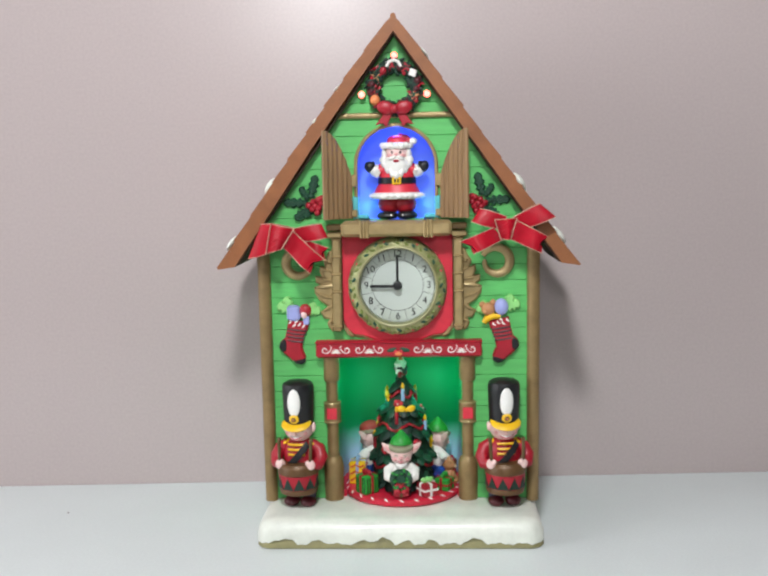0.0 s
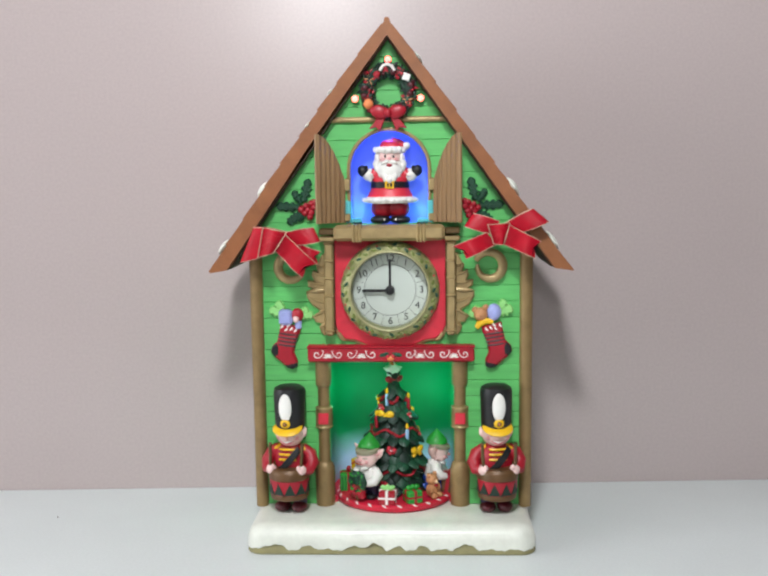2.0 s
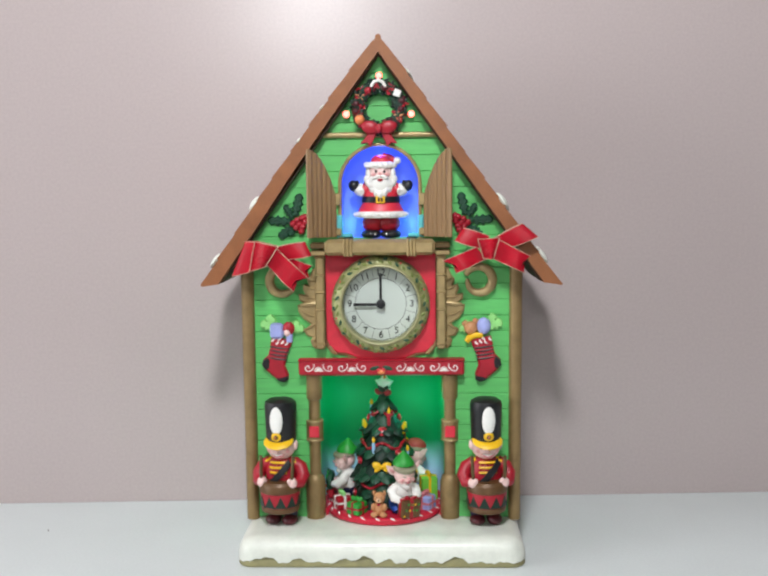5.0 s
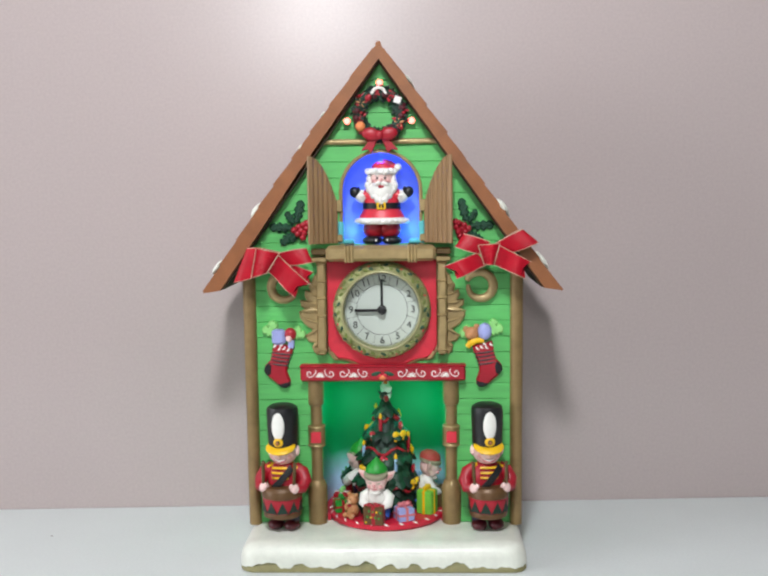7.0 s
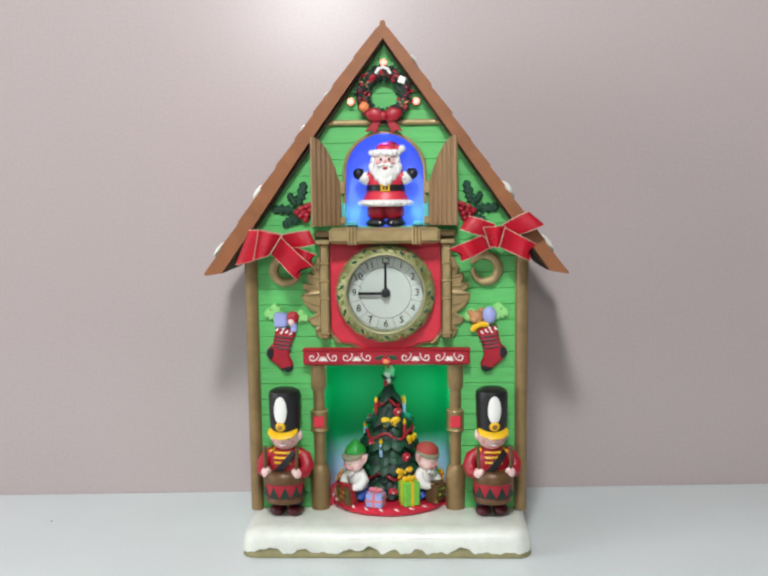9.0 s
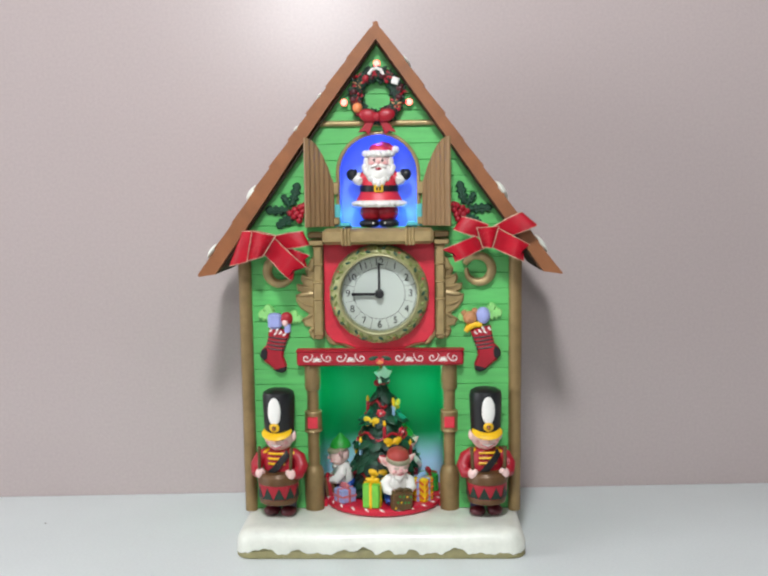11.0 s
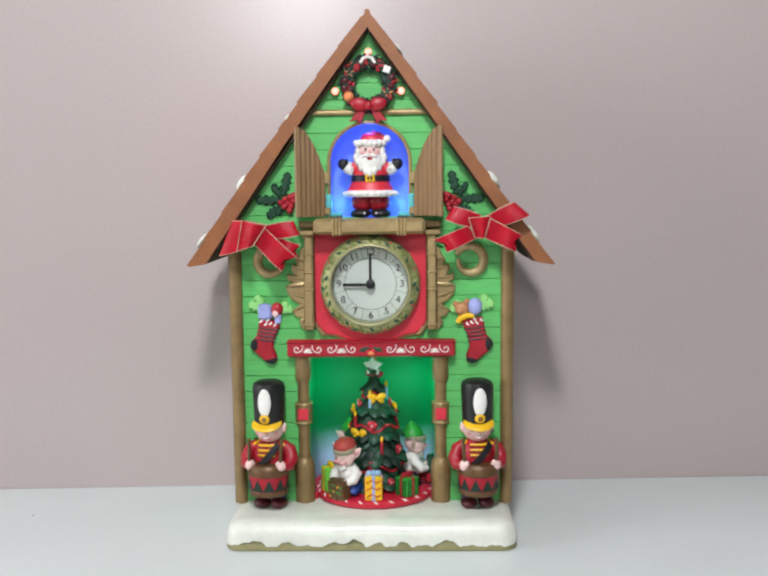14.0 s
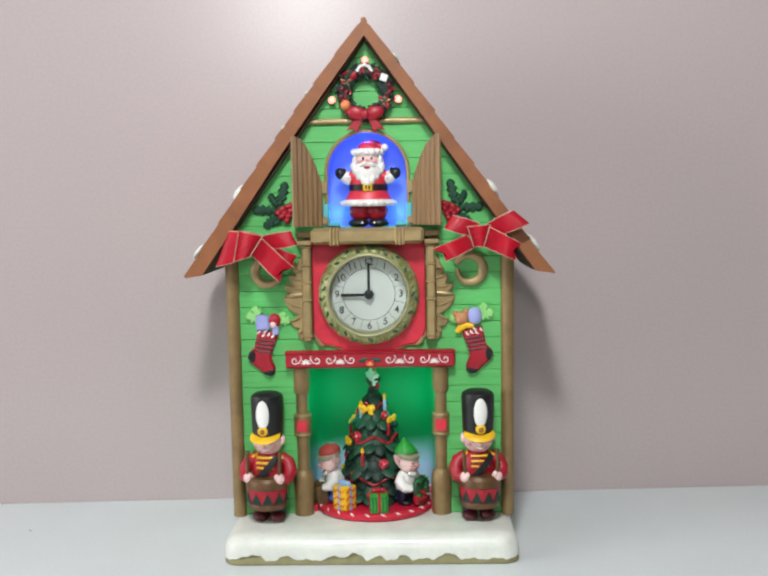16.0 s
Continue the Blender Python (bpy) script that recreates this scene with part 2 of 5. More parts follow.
            k = 8
        else:
            rows, k = [(x, y, -z), (x, y, z)], 4
            ring = lambda ax, ay: [(-ax, -ay), (ax, -ay), (ax, ay), (-ax, ay)]
        t = radians(turn)
        for ax, ay, az in rows:
            for px_, py_ in ring(ax, ay):
                vs.append((c[0] + px_ * math.cos(t) - py_ * math.sin(t), c[1] + px_ * math.sin(t) + py_ * math.cos(t), c[2] + az))
        for i in range(len(rows) - 1):
            for j in range(k):
                q = (j + 1) % k
                fs.append((i * k + j, i * k + q, (i + 1) * k + q, (i + 1) * k + j))
        fs.append(tuple(range(k))[::-1])
        fs.append(tuple((len(rows) - 1) * k + j for j in range(k)))
        return self._add(vs, fs, m)

    def strip(self, pts, wide, m, thick=0.5):
        """A ribbon: middle line, half-width vectors, thickness along y."""
        vs, fs = [], []
        for p, w in zip(pts, wide):
            p, w = Vector(p), Vector(w)
            d = Vector((0, thick, 0))
            vs += [p - w - d, p - d * 1.6, p + w - d, p + w + d, p + d * 0.4, p - w + d]
        for i in range(len(pts) - 1):
            for j in range(6):
                k = (j + 1) % 6
                fs.append((i * 6 + j, i * 6 + k, i * 6 + 6 + k, i * 6 + 6 + j))
        e = (len(pts) - 1) * 6
        fs += [(0, 1, 2, 3, 4, 5), (e + 5, e + 4, e + 3, e + 2, e + 1, e)]
        return self._add(vs, fs, m)

    def mesh(self, name):
        bmesh.ops.recalc_face_normals(self.bm, faces=self.bm.faces)
        me = bpy.data.meshes.new(name)
        self.bm.to_mesh(me)
        self.bm.free()
        for m in self.mats:
            me.materials.append(m)
        me.set_sharp_from_angle(angle=radians(38))
        return me


def part(name, kit, parent, label=""):
    ob = new(name, kit.mesh(name))
    ob.parent = parent
    return tagged(ob, label)


def thing(name, label, category, group="", kind="", place=(0, 0, 0)):
    ob = new(name)
    ob.location = place
    ob.empty_display_size = 0.02
    return tagged(ob, label, category, group, kind)


def solid(name, kit, label, category, group="", kind=""):
    return tagged(new(name, kit.mesh(name)), label, category, group, kind)


# ---- the room ----
def room():
    k = Kit().box((0, 60, 600), (3600, 120, 2700), WALL)
    w = solid("wall_north", k, "mauve-grey satin painted wall behind the table", "wall", kind="structure")
    w.matrix_basis = pose(0, 0.1245, 0, 0, 0, 2.92)
    lo, hi = -750, 1700
    k = Kit().box((0, -1200, hi + 50), (3900, 3300, 100), CEIL)
    solid("ceiling", k, "plain grey ceiling, unseen, darkened against bounce", "ceiling", kind="structure")
    k = Kit().box((0, -1200, lo - 50), (3900, 3300, 100), FLOORM)
    solid("floor", k, "plain brown floor", "floor", kind="structure")
    # opening and frame are assumed, made to hold the added fill light
    k = Kit()
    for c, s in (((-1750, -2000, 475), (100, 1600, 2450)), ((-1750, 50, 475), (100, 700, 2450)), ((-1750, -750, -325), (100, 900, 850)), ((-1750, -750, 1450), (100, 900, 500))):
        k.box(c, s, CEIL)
    solid("wall_west", k, "plain grey wall, opened for the added fill light", "wall", kind="structure")
    w = solid("assumed_window", Kit().box((-1735, -750, 105), (60, 900, 14), TABLE, 3), "assumed white frame round the added fill light", "window", kind="structure")
    for nm, c, s in (("assumed_frame", (-1735, -1193, 650), (40, 14, 1090)), ("assumed_frame", (-1735, -307, 650), (40, 14, 1090)), ("assumed_frame", (-1735, -750, 1193), (40, 900, 14))):
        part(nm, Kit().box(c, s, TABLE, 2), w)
    for nm, c, s in (("wall_east", (1750, -1200, 475), (100, 3200, 2450)), ("wall_south", (0, -2750, 475), (3400, 100, 2450))):
        solid(nm, Kit().box(c, s, CEIL), "plain grey wall, unseen, darkened against bounce", "wall", kind="structure")
    # table: a top that runs up to the wall, on four legs
    t = thing("table", "white laminate table pushed against the wall", "table", place=(0, 0, 0))
    a = 0.05101
    x0, x1, yf = -900, 900, -560
    yb = lambda x: 123.7 + x * a
    k = Kit()
    k._add([(x0, yf, 0), (x1, yf, 0), (x1, yb(x1), 0), (x0, yb(x0), 0), (x0, yf, -30), (x1, yf, -30), (x1, yb(x1), -30), (x0, yb(x0), -30)],
           [(0, 1, 2, 3), (7, 6, 5, 4), (0, 4, 5, 1), (1, 5, 6, 2), (2, 6, 7, 3), (3, 7, 4, 0)], TABLE)
    part("tabletop", k, t)
    for x, y in ((-850, -510), (850, -510), (-850, 40), (850, 120)):
        part("leg", Kit().box((x, y, -390), (50, 50, 720), TABLE, 3), t)

    solid("crumb", Kit().ball((0, 0, 0.35), (0.75, 0.5, 0.4), BOOT, n=8, rings=5), "tiny dark crumb lying on the white table", "crumb").location = (-0.2916, 0.0292, 0)


room()


# ---- the clock house ----
house = thing("clock_house", "green gabled clock house with brown roof on a snowy base", "clock")
GABLE = lambda z: 112.0 if z <= 240 else max(0.0, 112.0 - (z - 242) * 0.7235)


def base():
    hx, yf, yb, rc = 112.5, -56.0, 74.0, 13.0
    loop = []
    for cxx, cyy, a0 in ((hx - rc, yb - rc, 0), (-hx + rc, yb - rc, 90), (-hx + rc, yf + rc, 180), (hx - rc, yf + rc, 270)):
        for i in range(9):
            a = radians(a0 + i * 11.25)
            loop.append((cxx + rc * math.cos(a), cyy + rc * math.sin(a), math.cos(a), math.sin(a)))
        if a0 == 180:
            for i in range(1, 150):
                loop.append((-hx + rc + (2 * hx - 2 * rc) * i / 150, yf, 0.0, -1.0))
    notches = ((-91, 11, 5.5), (-63, 7, 4.2), (-26, 8, 4.0), (-12, 8, 6.2), (6, 5, 3.2), (25, 5, 4.2), (58, 10, 5.4))

    def low(x, y):
        z = 3.2 + 0.7 * math.sin(x * 0.35) + 0.4 * math.sin(x * 0.9 + 1)
        if y < yf + 4:
            for c, w, h in notches:
                z += 0.72 * h * max(0.0, 1 - ((x - c) / w) ** 2) ** 0.8
        return z
    rows = []
    for inset, z, wave in ((9.0, 1.6, 1.0), (0.0, 1.2, 1.0), (0.0, 6.0, 0.5), (0.2, 11.5, 0), (1.6, 16.0, 0), (4.2, 19.4, 0), (8.0, 21.4, 0), (13.0, 22.2, 0)):
        row = []
        for x, y, nx, ny in loop:
            zz = z if not wave else z + (low(x, y)) * wave
            n = noise.noise(Vector((x * 0.03, y * 0.03, z * 0.06)))
            row.append((x - nx * inset + n * 0.5 * nx, y - ny * inset + n * 0.5 * ny, zz + n * 0.25))
        rows.append(row)
    n = len(loop)
    vs = [v for r in rows for v in r]
    fs = []
    for i in range(len(rows) - 1):
        for j in range(n):
            q = (j + 1) % n
            fs.append((i * n + j, i * n + q, (i + 1) * n + q, (i + 1) * n + j))
    fs.append(tuple(range(n))[::-1])
    fs.append(tuple((len(rows) - 1) * n + j for j in range(n)))
    part("snow_cap", Kit()._add(vs, fs, SNOW), house, "glossy white snow with a wavy lower edge")
    vs = []
    for inset, z in ((1.2, 0.0), (0.2, 1.0), (0.6, 3.8), (5.5, 12.0)):
        vs += [(x - nx * inset, y - ny * inset, z) for x, y, nx, ny in loop]
    fs = [f for f in fs if max(f) < 4 * n and len(f) == 4] + [tuple(range(n))[::-1], tuple(3 * n + j for j in range(n))]
    part("plinth", Kit()._add(vs, fs, OLIVE), house, "olive painted plinth")


base()

ARCH_C, ARCH_R = 296.0, 31.5     # springing height and radius of the upper niche


def arch_half(z):
    if z < 252.5 or z > ARCH_C + ARCH_R:
        return 0.0
    return ARCH_R if z < ARCH_C else math.sqrt(max(0.0, ARCH_R ** 2 - (z - ARCH_C) ** 2))


def front_wall():
    k = Kit()
    for s in (-1, 1):
        # backing that leaves both niches open
        k.prism([(s * 51, 22), (s * 112, 22), (s * 112, 238), (s * 32.5, 348), (s * 32.5, 150), (s * 51, 150)], 1.4, 4.5, GREEN_D)
    k.prism([(-32.5, 150), (32.5, 150), (32.5, 252.5), (-32.5, 252.5)], 1.4, 4.5, GREEN_D)
    top = [(-32.5, 296)] + [(-ARCH_R * math.cos(radians(a)), ARCH_C + ARCH_R * math.sin(radians(a))) for a in range(0, 181, 10)] + [(32.5, 296), (32.5, 348), (0, 395), (-32.5, 348)]
    k.prism(top, 1.4, 4.5, GREEN_D)
    wall = part("front_wall", k, house, "green clapboard front")
    step = 12.9
    z = 22.5
    while z < 395:
        z0, z1 = z + 0.14, min(z + step - 0.14, 396.4)
        zs = [z0 + (z1 - z0) * i / 5 for i in range(6)]
        outer = [max(0.6, GABLE(q)) for q in zs]
        if z < 148:
            inner = [50.5] * 6
        else:
            inner = [arch_half(q) for q in zs]
        if max(inner) == 0:
            poly = [(-o, q) for o, q in zip(outer, zs)] + [(o, q) for o, q in reversed(list(zip(outer, zs)))]
            part("plank", Kit().prism(poly, random.uniform(-0.25, 0.1), 1.8, GREEN, 0.35), wall)
        else:
            for s in (-1, 1):
                poly = [(s * max(o, i), q) for o, i, q in zip(outer, inner, zs)] + [(s * i, q) for i, q in reversed(list(zip(inner, zs)))]
                part("plank", Kit().prism(poly, random.uniform(-0.25, 0.1), 1.8, GREEN, 0.35), wall)
        z += step
    for s in (-1, 1):
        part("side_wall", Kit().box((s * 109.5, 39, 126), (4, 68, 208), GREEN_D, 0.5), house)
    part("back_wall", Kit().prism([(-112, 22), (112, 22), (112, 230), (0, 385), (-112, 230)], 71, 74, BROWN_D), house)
    for s in (-1, 1):
        pts = [(s * 107.4 + 0.4 + 1.0 * i / 12 * s - (s < 0) * 0.2, -1.5 - 0.4 * math.sin(i), 22 + 207 * i / 12) for i in range(13)]
        part("corner_post", Kit().tube(pts, [5.0 + 0.3 * (i / 12) for i in range(13)], POSTG, 14), house, "gold corner post")
    part("gable_bar", Kit().tube([(-46, -1.2, 335), (46, -1.2, 335)], 2.3, GOLD, 10), house, "gold cross bar")


front_wall()


def roof():
    for s, nm in ((-1, "roof_slope"), (1, "roof_slope")):
        out = [(s * 0.0, 411.6), (s * 143.2, 215.4), (s * 129.6, 217.4), (s * 0.0, 398.6)]
        if s < 0:
            # the west slope bows outwards a little
            out[1:1] = [(-36.5, 364.6), (-73.4, 315.6), (-110.0, 265.4)]
            out[-1:-1] = [(-98.0, 262.2), (-65.8, 309.2), (-33.0, 354.4)]
        slab = part(nm, Kit().prism(out, -14, 86, BROWN), house, "brown roof slope with a plain verge board")
        # dark strip inside the verge, its colour standing for the eave's thin shadow
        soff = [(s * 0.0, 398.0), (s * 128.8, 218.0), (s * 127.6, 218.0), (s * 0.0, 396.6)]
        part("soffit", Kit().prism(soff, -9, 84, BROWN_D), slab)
        dx, dz = s * 143.2, 215.4 - 411.6
        L = math.hypot(dx, dz)
        ux, uz = dx / L, dz / L
        nx, nz = -uz * s, ux * s
        rows = 9
        for r in range(rows):
            a0, a1 = 6 + r * (L - 8) / rows, 6 + (r + 1.12) * (L - 8) / rows
            a1 = min(a1, L)
            cols = 5
            for c in range(cols):
                y0 = -12.5 + c * 19.8 + random.uniform(-0.6, 0.6)
                y1 = min(y0 + 19.2, 86)
                j = random.uniform(-1.0, 1.6)
                lift = random.uniform(1.3, 2.1)
                bow = lambda a: 2.3 * math.sin(math.pi * min(1.0, a / L)) ** 0.7 if s < 0 else 0.0
                q = lambda a, h, y: (ux * a + nx * (h + bow(a)), y, 411.6 + uz * a + nz * (h + bow(a)))
                vs = [q(a0, -0.3, y0), q(a1 + j, -0.3, y0), q(a1 + j, lift, y0), q(a0, 0.5, y0), q(a0, -0.3, y1), q(a1 + j, -0.3, y1), q(a1 + j, lift, y1), q(a0, 0.5, y1)]
                part("shingle", Kit()._add(vs, [(0, 1, 2, 3), (7, 6, 5, 4), (0, 4, 5, 1), (1, 5, 6, 2), (2, 6, 7, 3), (3, 7, 4, 0)], BROWN), slab)
        drifts = ((0.30, 3, 1.6), (0.43, 3.5, 1.8), (0.69, 6.5, 3.6), (0.92, 6, 2.6)) if s < 0 else ((0.16, 4, 1.6), (0.68, 6.5, 3.2), (0.90, 7, 2.8))
        for f, w, h in drifts:
            k = Kit()
            for i in range(4):
                a = f * L + (i - 1.5) * w * 0.35
                k.ball((ux * a + nx * (1.4 + 0.3 * (i % 2) + (2.0 if s < 0 else 0.4)), -4 + i * 9, 411.6 + uz * a + nz * (1.6 + (2.0 if s < 0 else 0.4))), (w * (1.15 - 0.1 * i), 10, h), SNOW, (0, math.degrees(math.atan2(-uz * s, abs(ux))) * 1.0, 0), n=16, rings=10)
            part("snow_patch", k, slab, "lump of white snow")
    part("ridge_cap", Kit().tube([(0, -14.3, 409.9), (0, 86, 409.9)], 2.3, BROWN, 10), house)


roof()


def upper_niche():
    back = [(-ARCH_R, 252.5), (ARCH_R, 252.5)] + [(ARCH_R * math.cos(radians(a)), ARCH_C + ARCH_R * math.sin(radians(a))) for a in range(0, 181, 10)]
    n = part("upper_niche", Kit().prism(back, 22, 24, ICE), house, "arched niche lit blue from inside")
    # lining
    out = [(ARCH_R, 252.5)] + [(ARCH_R * math.cos(radians(a)), ARCH_C + ARCH_R * math.sin(radians(a))) for a in range(0, 181, 10)] + [(-ARCH_R, 252.5)]
    vs, fs = [], []
    for x, z in out:
        f = (ARCH_R + 1.5) / ARCH_R
        vs += [(x, 1.5, z), (x, 22, z), (x * f, 22, ARCH_C + (z - ARCH_C) * f if z > ARCH_C else z), (x * f, 1.5, ARCH_C + (z - ARCH_C) * f if z > ARCH_C else z)]
    for i in range(len(out) - 1):
        for j in range(4):
            q = (j + 1) % 4
            fs.append((i * 4 + j, i * 4 + q, i * 4 + 4 + q, i * 4 + 4 + j))
    part("lining", Kit()._add(vs, fs, ICE), n)
    part("sill", Kit().box((0, 11, 251.5), (66, 22, 2), ICE, 0.3), n)
    for sg in (-1, 1):
        part("ice_block", Kit().box((sg * 32.6, 1.0, 262.5), (5.0, 7.0, 19), CYAN, 1.2), n, "cyan block with a faint glow of its own")
        part("ice_block", Kit().box((sg * 26.5, 2.0, 255.0), (9.0, 8.0, 4.4), CYAN, 1.4), n, "cyan block with a faint glow of its own")
    rim = [(x * 1.02, -0.6, z) for x, z in out]
    part("rim", Kit().tube(rim, 1.5, GOLD, 8), n, "thin gold rim")


upper_niche()


def shutter(s):
    """A board shutter swung well open: its tall free edge stands forward."""
    A, B = Vector((s * 35.4, -2.5)), Vector((s * 56.2, -19.0))
    d = (B - A)
    w = d.length
    boards = 6
    top = lambda u: 284 + 39.5 * math.sin(min(1.0, u) * math.pi / 2) ** 0.8
    d.normalize()
    nrm = Vector((d.y, -d.x)) * (1 if s > 0 else -1)
    nrm = nrm if nrm.y < 0 else -nrm
    leaf = None
    for i in range(boards):
        u0, u1 = i / boards + 0.008, (i + 1) / boards - 0.008
        zs = [(u0, 254), (u1, 254), (u1, top(u1)), ((u0 + u1) / 2, top((u0 + u1) / 2)), (u0, top(u0))]
        vs = []
        for off in (1.2, -1.2):
            for u, z in zs:
                p = A + d * (u * w) + nrm * off
                vs.append((p.x, p.y, z))
        mid = A + d * ((u0 + u1) / 2 * w) + nrm * 1.9
        vs += [(mid.x, mid.y, 254.4), (mid.x, mid.y, top((u0 + u1) / 2) - 0.4)]
        fs = [(0, 10, 11, 3, 4), (10, 1, 2, 3, 11), (9, 8, 7, 6, 5)] + [(j, j + 5, (j + 1) % 5 + 5, (j + 1) % 5) for j in range(1, 5)] + [(0, 5, 6, 1, 10)]
        k = Kit()._add(vs, fs, SHUT)
        if leaf is None:
            leaf = part("shutter", k, house, "brown ribbed shutter swung open")
        else:
            part("board", k, leaf)
    for z in (258, 284):
        part("hinge", Kit().box((s * 33.6, -2.0, z), (5, 4.5, 10 if z > 270 else 6), GOLD, 0.8), leaf)
    p = A + d * (w * 0.98)
    part("edge_strip", Kit().tube([(p.x, p.y, 254), (p.x, p.y, top(0.98))], 1.5, SHUT, 6), leaf)


shutter(-1)
shutter(1)


def balcony():
    b = part("balcony_beam", Kit().box((0, -11.5, 246.4), (87, 23, 12.2), GOLD, 2.4), house, "gold balcony beam with wrapped bands")
    for x in (-25, 25):
        for o in (-2.6, 0, 2.6):
            part("band", Kit().box((x + o, -11.5, 246.4), (2.2, 25, 14.4), GOLD, 0.9), b)
    for s in (-1, 1):
        part("bracket", Kit().box((s * 49.5, -8, 247.5), (12, 16, 5), GOLD_D, 1.0), b, "dark bronze bracket")
        part("bracket", Kit().box((s * 49.5, -7, 241.5), (12, 14, 4.5), GOLD, 1.0), b)


balcony()


def clock_panel():
    half = [(0, 153.5), (12, 154), (20, 156), (28, 159.5), (36, 160.5), (41.5, 165), (44.5, 172), (44.5, 240.5)]
    poly = half + [(-x, z) for x, z in reversed(half)][:-1]
    edge = [(x * 1.045, z - 1.8) for x, z in poly]
    pn = part("clock_panel", Kit().prism(edge, -2.6, 0.5, GOLD, 1.0), house, "gold-edged red panel round the dial")
    part("red_panel", Kit().prism(poly, -4.0, -1.0, RED, 0.8), pn)
    for s in (-1, 1):
        k = Kit().box((s * 48.6, -5.5, 202), (6.6, 10, 76), GOLD, 1.2)
        post = part("side_post", k, pn, "gold side post")
        k = Kit()
        for z in (168, 196, 210, 224, 238):
            k.box((s * 48.6, -6.0, z), (8.0, 11, 2.0), GOLD, 0.7)
        k.box((s * 45.2, -4.6, 202), (2.0, 9, 72), GOLD_D, 0.6)
        part("moulding", k, pn)
        # leafy carved side
        o = [(52, 166), (53, 163), (56, 166), (57.5, 170), (55.5, 173), (60, 174), (63, 179), (58, 181), (57, 184), (63, 188), (67, 194), (67.5, 199), (60, 199.5), (66, 203),
             (66.5, 208), (61, 207.5), (63, 212), (62, 216), (58, 214.5), (59.5, 220), (57, 223), (55, 228), (52, 230)]
        part("carved_leaf", Kit().prism([(s * x, z) for x, z in o], -4.2, 0.5, GOLD, 1.3), pn, "jagged gold carved leaves")
        for (x0, z0), (x1, z1) in (((53, 172), (57, 170)), ((53, 184), (62, 179.5)), ((53, 190), (66, 195)), ((53, 205), (65.6, 207.4)), ((53, 212), (61.6, 215.4)), ((53, 219), (58, 221))):
            part("leaf_rib", Kit().tube([(s * x0, -4.0, z0), (s * (x0 + x1) / 2, -4.9, (z0 + z1) / 2 - 0.4), (s * x1, -4.2, z1)], [1.0, 1.3, 0.4], GOLD, 7), pn)
        part("leaf_rib", Kit().tube([(s * 53, -4.6, 200.5), (s * 60, -5.0, 200), (s * 65.5, -4.4, 199.5)], [1.6, 1.9, 0.7], GOLD, 8), pn)
        a = [(s * (42 - 6 * t), -3.6, 159.5 + (1 - t) ** 2 * 6) for t in (0, .25, .5, .75, 1)]
        part("foot_scroll", Kit().tube(a, [1.6, 1.7, 1.6, 1.3, 0.8], GOLD, 8), pn)
    return pn


panel = clock_panel()


def text_mesh(body, size):
    cu = bpy.data.curves.new("letters", "FONT")
    cu.body, cu.size, cu.align_x, cu.align_y, cu.extrude = body, size, "CENTER", "CENTER", 0.0002
    ob = bpy.data.objects.new("letters", cu)
    me = bpy.data.meshes.new_from_object(ob)
    bpy.data.objects.remove(ob)
    me.materials.clear()
    me.materials.append(INK)
    return me


